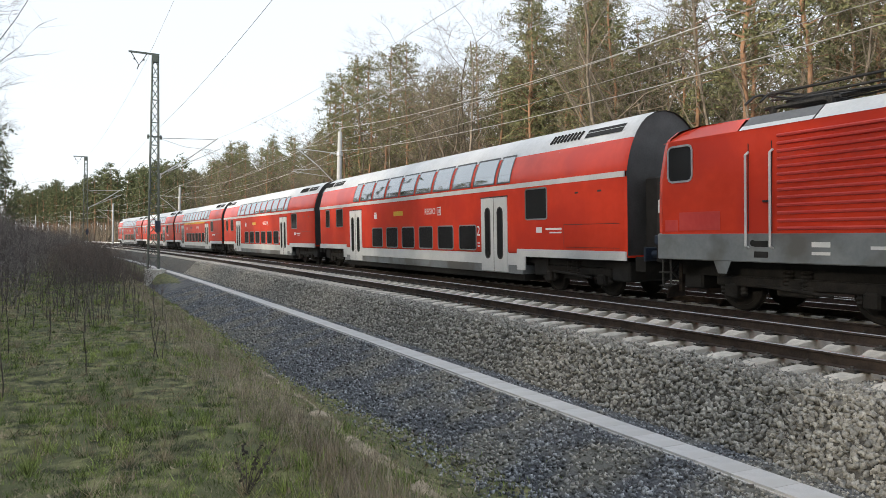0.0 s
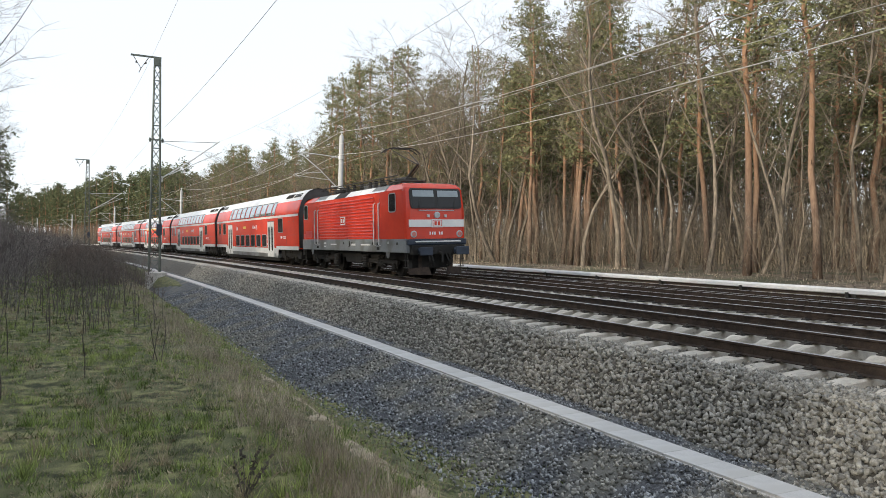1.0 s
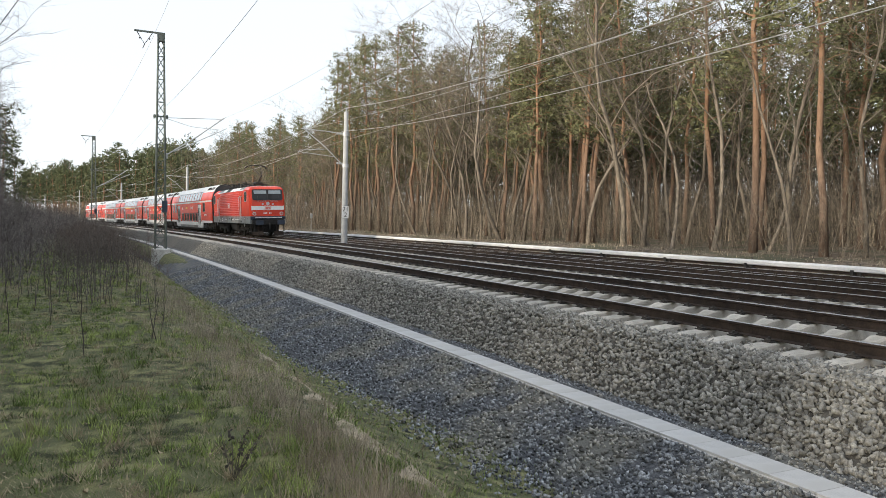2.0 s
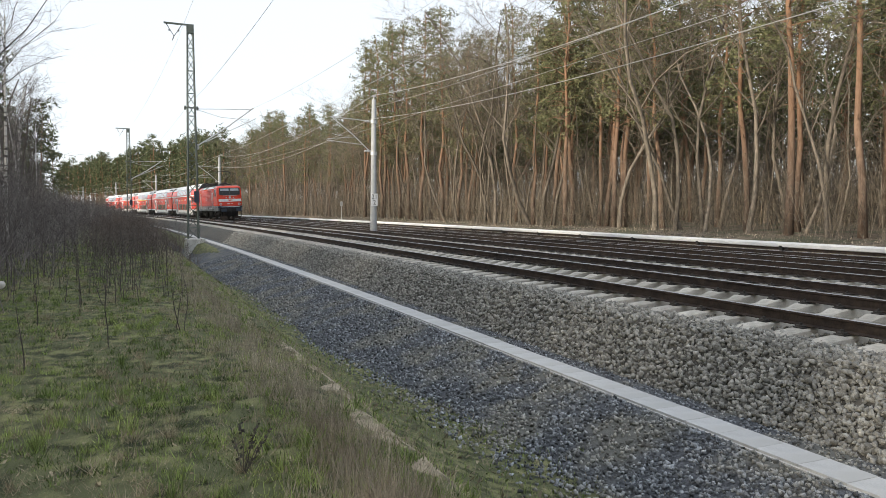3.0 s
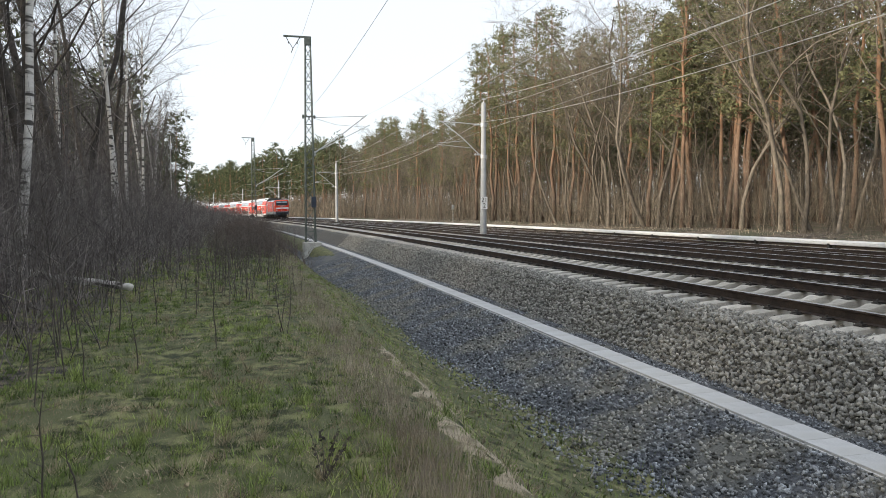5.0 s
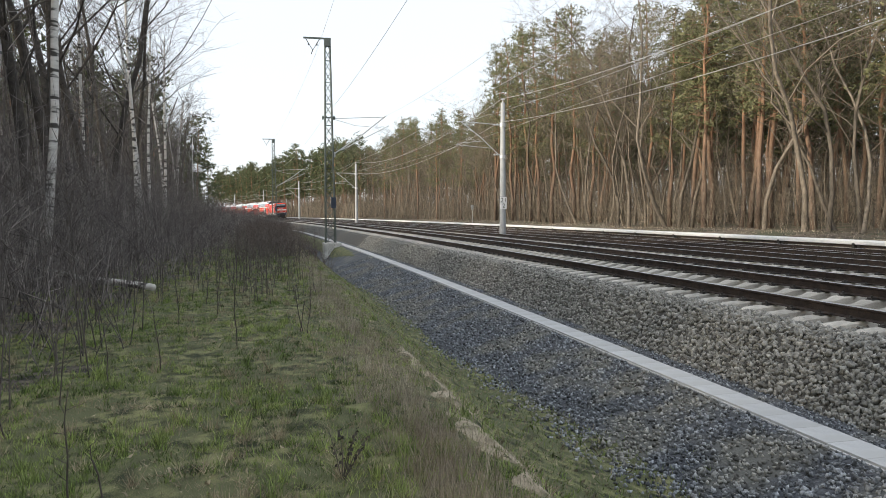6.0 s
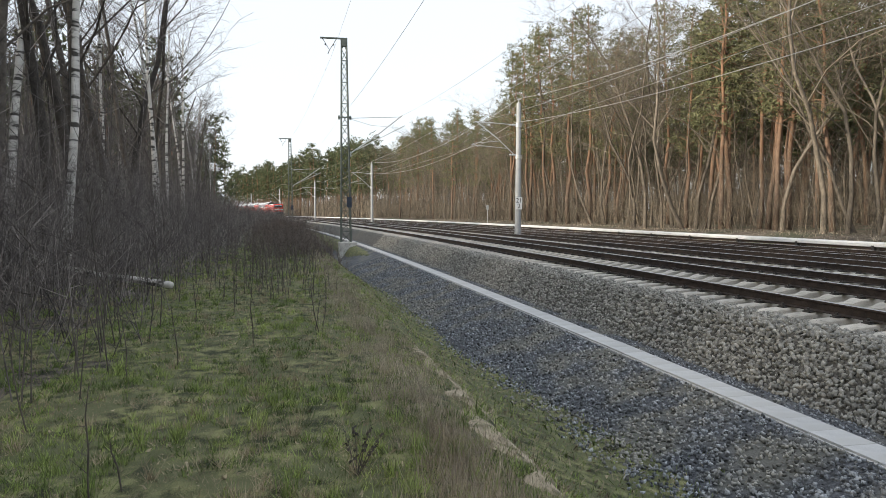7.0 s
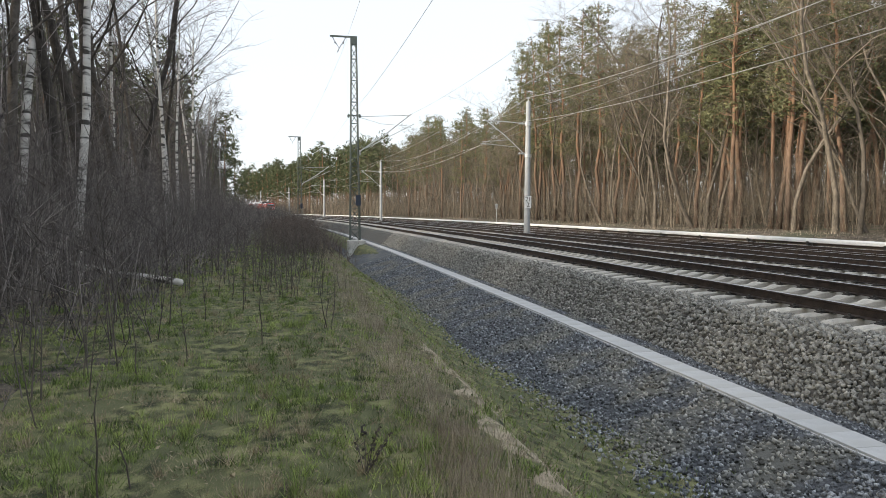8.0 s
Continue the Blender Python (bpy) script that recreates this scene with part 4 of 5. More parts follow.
        for x0, x1 in ((-1.14, -0.06), (0.06, 1.14)):
            soft_slab("windscreen_pane", x0 - 0.04 * (x0 < -1), x1 + 0.04 * (x1 > 1), 3.10, 3.88, 0.09, 0.055, PANE, par=ws)
            slab("sun_blind", x0 + 0.03, x1 - 0.03, 3.56, 3.84, 0.060, BLIND, "grey sun blind", par=ws)
        slab("white_band", -1.34, -0.28, 2.24, 2.56, 0.040, WHITE, "white band")
        slab("white_band", 0.28, 1.34, 2.24, 2.56, 0.040, WHITE, "white band")
        em = slab("emblem", -0.26, 0.26, 2.22, 2.58, 0.045, WHITE, "white emblem with red border")
        slab("emblem_border", -0.22, 0.22, 2.26, 2.54, 0.050, RED, par=em)
        slab("emblem_field", -0.19, 0.19, 2.285, 2.515, 0.055, WHITE, par=em)
        for x0, x1 in ((-0.14, -0.02), (0.03, 0.14)):
            slab("emblem_mark", x0, x1, 2.32, 2.48, 0.060, RED, par=em)
        f = Shape()
        for i in range(7):
            x = -0.36 + 0.115 * i
            if i in (3, 6):
                continue
            f.box(x, x + 0.06, fy(1.9) + d * 0.02 - 0.02, fy(1.9) + d * 0.02 + 0.03, 1.9, 2.03)
        part("number_bars", f, WHITE, c, "white number shown as bars")
        for x in (-1.12, 1.12):
            f = Shape()
            f.lathe("y", [(-d * 0.06, 0.15), (d * 0.05, 0.15), (d * 0.06, 0.12)], (x, y0, 1.93), 14)
            hl = part("tail_lamp", f, GALVANISED, c, "round tail lamp")
            f = Shape()
            f.lathe("y", [(0.0, 0.11), (d * 0.075, 0.10)], (x, y0, 1.93), 14)
            part("lamp_lens", f, LENS, hl)
        f = Shape()
        f.lathe("y", [(0.0, 0.14), (d * 0.10, 0.14), (d * 0.11, 0.10)], (0, y0, 2.76), 14)
        for x in (-0.42, 0.42):
            f.rounded(x - 0.06, x + 0.06, y0 - 0.08, y0 + 0.08, 2.66, 2.78, 0.01)
        f.box(-0.85, 0.85, y0 - 0.05, y0 + 0.05, 2.95, 2.98)
        part("marker_lamp", f, GALVANISED, c)
        for x in (-0.86, 0.86):
            f = Shape()
            f.tube([(x, fy(2.98) + d * 0.05, 2.98), (x, fy(3.1) + d * 0.12, 3.08), (x + 0.05, fy(3.5) + d * 0.12, 3.42)], 0.014, 5)
            part("wiper", f, RUBBER, c)
        f = Shape()
        f.rounded(-1.44, 1.44, y0 - 0.12, y0 + 0.12, 1.46, 1.70, 0.03)
        bb = part("buffer_beam", f, BLUE_PLATE, c, "dark buffer beam")
        f = Shape()
        f.rounded(-1.30, 1.30, y0 - 0.20, y0 + 0.20, 1.02, 1.44, 0.03)
        f.rounded(-1.0, 1.0, y0 - d * 0.75 - 0.3, y0 - d * 0.75 + 0.3, 0.42, 1.02, 0.04)
        part("headstock", f, BLACK, c, "black headstock under the buffer beam")
        f = Shape()
        f.tube([(-1.1, y0 + d * 0.17, 1.60), (1.1, y0 + d * 0.17, 1.60)], 0.035, 6)
        part("handrail", f, PALE_GREY, bb)
        for x in (-0.88, 0.88):
            f = Shape()
            f.lathe("y", [(d * 0.2, 0.16), (d * 0.25, 0.16), (d * 0.26, 0.13), (d * 0.55, 0.13), (d * 0.56, 0.10), (d * 0.75, 0.10)], (x, y0, 1.2), 14)
            f.rounded(x - 0.31, x + 0.31, min(y0 + d * 0.74, y0 + d * 0.80), max(y0 + d * 0.74, y0 + d * 0.80), 1.02, 1.38, 0.02)
            part("buffer", f, BLUE_PLATE, c, "sprung buffer with rectangular head")
        f = Shape()
        f.tube([(0, y0 + d * 0.2, 1.15), (0, y0 + d * 0.5, 1.1), (0, y0 + d * 0.55, 0.7)], 0.06, 6)
        for x in (-0.5, -0.35, 0.35, 0.5):
            f.tube([(x, y0 + d * 0.2, 1.05), (x * 1.1, y0 + d * 0.45, 0.75), (x * 0.9, y0 + d * 0.3, 0.55)], 0.03, 5)
        part("coupling", f, BLACK, c)
        for sx in (-1, 1):
            f = Shape()
            blade = [(sx * 1.30, y0 - d * 0.16, 0.17), (sx * 0.36, y0 + d * 0.20, 0.15), (sx * 0.46, y0 + d * 0.10, 0.50), (sx * 1.30, y0 - d * 0.22, 0.44)]
            back = [(x, y - d * 0.03, z) for x, y, z in blade]
            f.face(blade)
            f.face(back)
            for k in range(4):
                f.face([blade[k], blade[k - 1], back[k - 1], back[k]])
            f.box(*sorted((sx * 0.70, sx * 0.82)), min(y0 - d * 0.18, y0 - d * 0.08), max(y0 - d * 0.18, y0 - d * 0.08), 0.3, 1.0)
            part("plough", f, RAIL_RUST, c, "dark steel track plough")
        for x in (-1.36, 1.36):
            f = Shape()
            for e in (-0.13, 0.13):
                f.tube([(x, y0 - d * 0.25 + e, 1.1), (x, y0 - d * 0.25 + e, 0.45)], 0.025, 5)
            for z in (0.46, 0.78):
                f.box(x - 0.12, x + 0.05, y0 - d * 0.25 - 0.15, y0 - d * 0.25 + 0.15, z, z + 0.03)
            part("step", f, DARK_STEEL, c)
    # underneath
    f = Shape()
    f.box(-1.0, 1.0, 0.4, L - 0.4, 0.75, 1.12)
    f.rounded(-1.1, 1.1, 6.6, 9.0, 0.5, 1.1, 0.05)
    for y in (5.6, 9.9):
        for x in (-1.25, 1.25):
            f.lathe("z", [(0.35 + 0.06 * i, 0.2 if i % 2 else 0.17) for i in range(11)], (x * 0.97, y, 0), 10)
    part("underframe", f, BLACK, c)
    wh = wheel_mesh(0.6)
    for y in (3.9, L - 3.7):
        bogie(c, y, 3.3, 0.6, wh)
    # roof gear
    for y in (4.6, 5.4, 6.2, 7.4, 8.6, 9.6):
        for x in (-0.7, 0.1):
            f = Shape()
            f.lathe("z", [(4.2 + 0.06 * i, 0.13 if i % 2 else 0.08) for i in range(8)], (x, y, 0), 8)
            part("roof_insulator", f, DARK_STEEL, c)
    for x in (-0.7, 0.1):
        f = Shape()
        f.tube([(x, 2.7, 4.68), (x, L - 2.7, 4.70)], 0.03, 5)
        part("busbar", f, DARK_STEEL, c)
    f = Shape()
    f.box(-0.5, 0.5, 6.5, 8.0, 4.2, 4.5, bev=0.03)
    part("roof_box", f, ROOF_DARK, c)
    for y, up in ((3.1, True), (L - 3.4, False)):
        f = Shape()
        for x in (-0.55, 0.55):
            f.tube([(x, y - 0.9, 4.42), (x, y + 0.9, 4.42)], 0.045, 5)
            f.lathe("z", [(4.2, 0.1), (4.3, 0.07), (4.42, 0.1)], (x, y - 0.7, 0), 8)
            f.lathe("z", [(4.2, 0.1), (4.3, 0.07), (4.42, 0.1)], (x, y + 0.7, 0), 8)
        f.tube([(-0.6, y - 0.6, 4.42), (0.6, y - 0.6, 4.42)], 0.05, 5)
        f.rounded(-0.3, 0.3, y - 0.5, y + 0.6, 4.42, 4.60, 0.03)
        pg = part("pantograph", f, DARK_STEEL, c, "raised half-scissor pantograph" if up else "folded half-scissor pantograph")
        f = Shape()
        kz, hz, ky, hy = (5.15, 6.04, y - 1.25, y + 0.75) if up else (4.55, 4.72, y - 1.5, y + 0.9)
        f.tube([(0, y + 0.3, 4.5), (0, ky, kz)], [0.07, 0.05], 6)
        f.tube([(0.12, y + 0.15, 4.45), (0.05, ky, kz - 0.08)], 0.022, 5)
        for x in (-1, 1):
            f.tube([(0.05 * x, ky, kz), (0.38 * x, hy, hz - 0.1)], 0.025, 5)
        part("arm", f, DARK_STEEL, pg)
        f = Shape()
        for e in (-0.2, 0.2):
            f.tube([(-0.95, hy + e, hz - 0.2), (-0.7, hy + e, hz - 0.02), (-0.5, hy + e, hz + 0.04), (0.5, hy + e, hz + 0.04), (0.7, hy + e, hz - 0.02), (0.95, hy + e, hz - 0.2)], 0.03, 5)
        f.tube([(-0.4, hy - 0.2, hz), (-0.4, hy + 0.2, hz)], 0.02, 5)
        f.tube([(0.4, hy - 0.2, hz), (0.4, hy + 0.2, hz)], 0.02, 5)
        part("collector_head", f, DARK_STEEL, pg)
    return c


loco = locomotive()
loco.scale = (1, 0.97, 1)   # 15.5 m over the body
coaches = [coach(), coach(), coach(True), coach(), coach()]

# ---- trees ----


def wobble(rng, a):
    return rng.uniform(-a, a)


def tuft(sh, rng, p, n, size, width, up=0.35):
    """A clump of needles: narrow triangles spreading from one point."""
    for _ in range(n):
        d = Vector((rng.gauss(0, 1), rng.gauss(0, 1), rng.gauss(up, 0.7))).normalized()
        o = Vector(p) + Vector((rng.gauss(0, 1), rng.gauss(0, 1), rng.gauss(0, 0.6))) * size * 0.55
        side = d.cross(Vector((rng.gauss(0, 1), rng.gauss(0, 1), rng.gauss(0, 1)))).normalized() * width * rng.uniform(0.6, 1.3)
        tip = o + d * size * rng.uniform(0.6, 1.2)
        b = len(sh.v)
        sh.v += [tuple(o - side), tuple(o + side), tuple(tip)]
        sh.f.append((b, b + 1, b + 2))
        sh.m.append(0)


def pine(seed, h, clumps, needles, size, width, sides=7, needle=None, start=0.48, spread=2.4):
    rng = random.Random(seed)
    t = thing("pine_tree", "tall Scots pine with orange upper trunk and ragged green crown", "pine tree", group="pines")
    sh, cr = Shape(), Shape()
    lean = (wobble(rng, 0.05), wobble(rng, 0.05))
    r0 = 0.0092 * h
    pts = []
    for i in range(9):
        f = i / 8
        pts.append(Vector((lean[0] * h * f + wobble(rng, 0.20) * (i > 0), lean[1] * h * f + wobble(rng, 0.20) * (i > 0), h * f * 0.97 - 0.3 * (i == 0))))
    sh.tube(pts, [r0 * (1.25 if i == 0 else 1.0) * (1 - 0.80 * i / 8) for i in range(9)], sides)

    def along(f):
        x = min(f * 8, 7.999)
        i = int(x)
        return pts[i].lerp(pts[i + 1], x - i)

    limbs = 32 if clumps > 120 else 16
    per = clumps // limbs
    for k in range(limbs):
        f = start + (1 - start) * ((k + rng.random()) / limbs) * 0.97
        o = along(f)
        a = k * 2.4 + rng.uniform(-0.6, 0.6)
        g = (f - start) / (1 - start)
        reach = spread * (0.55 + 0.75 * g if g < 0.35 else 1.12 - 0.85 * g) * rng.uniform(0.55, 1.2) + 0.25
        rise = rng.uniform(-0.1, 0.4) * reach
        tip = o + Vector((math.cos(a) * reach, math.sin(a) * reach, rise))
        mid = o.lerp(tip, 0.5) + Vector((wobble(rng, 0.15), wobble(rng, 0.15), 0.12 * reach))
        sh.tube([o, mid, tip] if sides > 5 else [o, tip], [0.05, 0.03, 0.010] if sides > 5 else [0.05, 0.01], 4 if sides > 5 else 3, cap=False)
        for j in range(per):
            q = o.lerp(tip, rng.uniform(0.25, 1.08)) + Vector((rng.gauss(0, 0.44), rng.gauss(0, 0.44), rng.gauss(0.10, 0.24)))
            tuft(cr, rng, q, needles, size, width)
    for k in range(3):
        tuft(cr, rng, along(1.0) + Vector((wobble(rng, 0.3), wobble(rng, 0.3), wobble(rng, 0.4))), needles, size, width)
    if clumps > 70:
        # dead snags under the crown
        for k in range(9):
            o = along(rng.uniform(0.2, start + 0.05))
            a = rng.uniform(0, 2 * math.pi)
            q = o + Vector((math.cos(a), math.sin(a), rng.uniform(-0.3, 0.4))) * rng.uniform(0.5, 1.6)
            sh.tube([o, o.lerp(q, 0.5) + Vector((0, 0, 0.1)), q], [0.03, 0.02, 0.006], 3, cap=False)
    part("trunk", sh, BARK_PINE, t, "grey-brown below, orange above", smooth=True)
    part("crown", cr, needle or NEEDLES, t)
    return t


def bare(seed, h, bark, levels=4, r0=None, twig=TWIGS, lean=0.10, name="bare_tree", label="leafless broadleaf tree with a crooked grey-brown trunk", cat="tree", fork=0.30, group="bare trees", droop=0.0, kids=(4, 4, 4)):
    rng = random.Random(seed)
    t = thing(name, label, cat, group=group)
    sh, cr = Shape(), Shape()
    r0 = r0 or 0.0105 * h

    def grow(o, d, length, r, lvl):
        if lvl >= 3:
            tip = o + (d + Vector((rng.gauss(0, 0.2), rng.gauss(0, 0.2), -droop))).normalized() * length
            u = d.cross(Vector((0.3, 0.9, 0.1))).normalized() * r
            w = d.cross(u)
            b = len(cr.v)
            cr.v += [tuple(o + u), tuple(o - u * 0.5 + w * 0.87), tuple(o - u * 0.5 - w * 0.87), tuple(tip)]
            cr.f += [(b, b + 1, b + 3), (b + 1, b + 2, b + 3), (b + 2, b, b + 3)]
            cr.m += [0, 0, 0]
            if lvl < levels:
                for k in range(kids[lvl - 1] if lvl - 1 < len(kids) else 3):
                    a = rng.uniform(0, 2 * math.pi)
                    nd = (d * 0.7 + Vector((math.cos(a), math.sin(a), rng.uniform(-0.2, 0.5))) * 0.6).normalized()
                    grow(o.lerp(tip, rng.uniform(0.2, 0.9)), nd, length * rng.uniform(0.35, 0.6), max(0.005, r * 0.6), lvl + 1)
            return
        segs = 7 if lvl == 0 else 4
        pts, rad, dd = [o.copy()], [r * (1.25 if lvl == 0 else 1)], d.copy()
        bend = (0.025 if bark is BARK_BIRCH else 0.07 if bark is BARK_DARK else 0.15) if lvl == 0 else 0.30
        for i in range(segs):
            dd = (dd + Vector((rng.gauss(0, bend), rng.gauss(0, bend), rng.gauss(0.05 if lvl else 0.02, bend * 0.6) - droop * (lvl >= 2)))).normalized()
            pts.append(pts[-1] + dd * length / segs)
            rad.append(max(0.006, r * (1 - (0.62 if lvl == 0 else 0.72) * (i + 1) / segs)))
        tgt = sh if lvl < (1 if bark is BARK_BIRCH else 2) else cr
        tgt.tube(pts, rad, (8, 5, 3, 3, 3)[lvl], cap=False)
        if lvl >= levels:
            return
        n = (9, *kids)[lvl] if lvl == 0 else kids[lvl - 1]
        for k in range(n):
            f = (fork + (1 - fork) * (k + rng.random()) / n) if lvl == 0 else rng.uniform(0.25, 1.0)
            x = min(f * segs, segs - 0.001)
            i = int(x)
            q = pts[i].lerp(pts[i + 1], x - i)
            base = (pts[i + 1] - pts[i]).normalized()
            a = rng.uniform(0, 2 * math.pi)
            side = Vector((math.cos(a), math.sin(a), rng.uniform(-0.1, 0.5)))
            nd = (base * (0.75 if lvl == 0 else 0.6) + side * rng.uniform(0.5, 0.95)).normalized()
            grow(q, nd, length * (0.48 if lvl == 0 else 0.58) * (1.1 - 0.5 * f) * rng.uniform(0.7, 1.25), max(0.006, rad[i] * ((0.30 if bark is BARK_DARK else 0.42) if lvl == 0 else 0.5)), lvl + 1)

    d0 = Vector((wobble(rng, lean), wobble(rng, lean), 1)).normalized()
    grow(Vector((0, 0, -0.3)), d0, h, r0, 0)
    part("trunk", sh, bark, t, smooth=True)
    part("crown", cr, twig, t, "fine bare twigs")
    return t


def birch(seed, h):
    return bare(seed, h, BARK_BIRCH, 3, 0.0080 * h, SHRUB, 0.015, "birch_tree", "slender birch with white peeling bark and bare hanging twigs", "birch tree", 0.5, "birches", 0.10, (6, 8, 8))


def plant(proto, s, lat, turn=0.0, k=1.0, tilt=(0.0, 0.0)):
    x, y, _ = at(s, lat)
    m = pose(x, y, ground_z(s, lat) if s < 455 else 0.8, tilt[0], tilt[1], turn) @ Matrix.Scale(k, 4)
    c = copy_thing(proto, m)
    c.scale = (k, k, k)
    return c


class Woods:
    """Distant trees joined into one object of trunks and one of crowns."""

    def __init__(self):
        self.parts = {"trunk": ([], [], 0), "crown": ([], [], 0)}

    def add(self, proto, s, lat, turn, k):
        x, y, _ = at(s, lat)
        m = np.array(pose(x, y, ground_z(s, lat) if s < 455 else 0.8, 0, 0, turn) @ Matrix.Scale(k, 4))
        for ch in proto.children:
            name = ch.name.split(".")[0]
            vs, fs, n = self.parts[name]
            me = ch.data
            v = np.empty(len(me.vertices) * 3)
            me.vertices.foreach_get("co", v)
            v = v.reshape(-1, 3) @ m[:3, :3].T + m[:3, 3]
            me.calc_loop_triangles()
            f = np.empty(len(me.loop_triangles) * 3, int)
            me.loop_triangles.foreach_get("vertices", f)
            vs.append(v)
            fs.append(f.reshape(-1, 3) + n)
            self.parts[name] = (vs, fs, n + len(v))

    def finish(self, label):
        for name, mat in (("trunk", BARK_PINE), ("crown", NEEDLES_DARK)):
            vs, fs, n = self.parts[name]
            stuff("far_wood_" + name + "s", np.concatenate(vs), np.concatenate(fs), mat, label + (", trunks" if name == "trunk" else ", crowns"), "woods")


def forest():
    woods = Woods()
    rng = random.Random(11)
    pines = [pine(100 + i, 24.0 - (i % 3), 300, 12, 0.36, 0.052, spread=2.8, start=(0.40, 0.47, 0.33)[i % 3]) for i in range(6)]
    far_pines = [pine(200 + i, 21.5 - i % 2, 84, 8, 0.80, 0.17, 5, NEEDLES_DARK, 0.34, 2.6) for i in range(5)]
    dark_pines = [pine(250 + i, 18.0, 112, 9, 0.70, 0.125, 5, NEEDLES_DARK, 0.14, 2.9) for i in range(3)]
    oaks = [bare(300 + i, (17, 19, 15, 18, 20, 14)[i], BARK_GREY, 4, 0.0070 * (17, 19, 15, 18, 20, 14)[i], lean=0.16, kids=(6, 6, 5, 3)) for i in range(6)]
    leaning = [bare(340 + i, (19, 17)[i], BARK_GREY, 4, 0.155, lean=0.02, kids=(6, 7, 6, 3)) for i in range(2)]
    slim = [bare(360 + i, (11, 13, 9, 12)[i], BARK_GREY, 3, 0.060, lean=0.12, name="slender_bare_tree", label="slender leafless young tree among the pines", fork=0.25, kids=(4, 4, 3)) for i in range(4)]
    dark = [bare(380 + i, (15, 17, 14)[i], BARK_DARK, 3, twig=SHRUB, lean=0.12, label="dark leafless tree in the shaded thicket", kids=(5, 7, 8)) for i in range(3)]
    birches = [birch(400 + i, (14, 16, 13)[i]) for i in range(3)]
    used = []

    def free(s, lat, d):
        if any((s - a) ** 2 + (lat - b) ** 2 < d * d for a, b in used):
            return False
        used.append((s, lat))
        return True

    # trees standing out at the edge of the wood
    for p, s, lat, turn, k, tl in (
            (pines[0], 27.9, 32.4, 20, 1.05, (0, 0)), (pines[1], 24.6, 33.6, 200, 1.0, (0, 5)), (pines[2], 49.8, 33.2, 80, 1.0, (0, 0)), (pines[3], 51.0, 34.8, 130, 1.04, (0, 0)),
            (pines[4], 78.0, 33.0, 10, 1.10, (0, 0)), (pines[5], 44.0, 33.5, 300, 1.0, (0, 0)), (pines[1], 92.0, 34.0, 40, 1.12, (0, 0)), (pines[0], 97.5, 33.4, 70, 1.02, (0, 0)), (pines[3], 86.0, 33.8, 170, 1.06, (0, 0)), (pines[5], 89.3, 32.6, 230, 1.08, (0, 0)), (pines[2], 82.0, 33.2, 320, 1.12, (0, 0)), (pines[0], 95.0, 32.4, 150, 1.0, (0, 0)), (pines[4], 74.5, 34.0, 200, 1.06, (0, 0)), (pines[2], 112.0, 33.0, 250, 0.78, (0, 0)),
            (pines[0], 119.0, 35.0, 140, 0.80, (0, 0)), (pines[3], 126.0, 33.5, 10, 0.85, (0, 0)), (pines[5], 56.5, 34.5, 60, 0.9, (0, 0)),
            (leaning[0], 52.5, 31.6, 0, 1.0, (-2, -14)), (leaning[1], 37.6, 31.8, 70, 1.1, (0, -7)), (leaning[0], 36.3, 32.2, 140, 0.95, (2, 10)), (leaning[1], 41.5, 32.0, 210, 0.9, (0, -3)),
            (leaning[0], 70.0, 32.2, 300, 0.85, (0, -12)), (leaning[1], 62.0, 32.5, 30, 0.9, (0, 6)), (leaning[0], 31.0, 32.8, 190, 0.95, (0, -5)), (leaning[1], 20.5, 32.6, 250, 1.0, (0, 4))):
        used.append((s, lat))
        plant(p, s, lat, turn, k, tl)
    n = 0
    while n < 250:
        s, lat = rng.uniform(8, 200), 31.2 + 17 * rng.random() ** 1.3
        if s / lat > 5.5 or not free(s, lat, 1.5):
            continue
        u = rng.random()
        front = lat < 36
        p = rng.choice(pines if u < (0.13 if front else 0.36) else (oaks if u < 0.74 else slim))
        plant(p, s, lat, rng.uniform(0, 360), rng.uniform(0.82, 1.02) * (1.0 if s > 130 else 0.86 if s > 101 else 1.0), (wobble(rng, 3), wobble(rng, 4.5)))
        n += 1
    for i in range(70):
        s, lat = rng.uniform(14, 101), 34.5 + 12 * rng.random()
        if free(s, lat, 1.6):
            plant(rng.choice(pines), s, lat, rng.uniform(0, 360), rng.uniform(0.90, 1.02), (wobble(rng, 3), wobble(rng, 4)))
    for i in range(34):
        s, lat = rng.uniform(16, 100), 31.6 + 6 * rng.random()
        if free(s, lat, 1.3):
            plant(rng.choice(oaks), s, lat, rng.uniform(0, 360), rng.uniform(0.85, 1.1), (wobble(rng, 3), wobble(rng, 5)))
    for i in range(240):
        s, lat = rng.uniform(5, 230), rng.uniform(46, 88)
        if free(s, lat, 1.9):
            woods.add(rng.choice(far_pines), s, lat, rng.uniform(0, 360), rng.uniform(0.9, 1.08) * (0.92 if s > 95 else 1.0))
    for i in range(130):
        s, lat = rng.uniform(5, 110), rng.uniform(43, 78)
        if free(s, lat, 1.7):
            woods.add(rng.choice(far_pines), s, lat, rng.uniform(0, 360), rng.uniform(0.85, 1.05) * (0.85 if s > 90 else 1.0))
    for i in range(330):
        s, lat = rng.uniform(190, 455), 30.5 + 32 * rng.random() ** 1.4
        if free(s, lat, 2.2):
            woods.add(rng.choice(far_pines), s, lat, rng.uniform(0, 360), rng.uniform(0.82, 1.04) * (1.06 if s < 240 else 1.22))
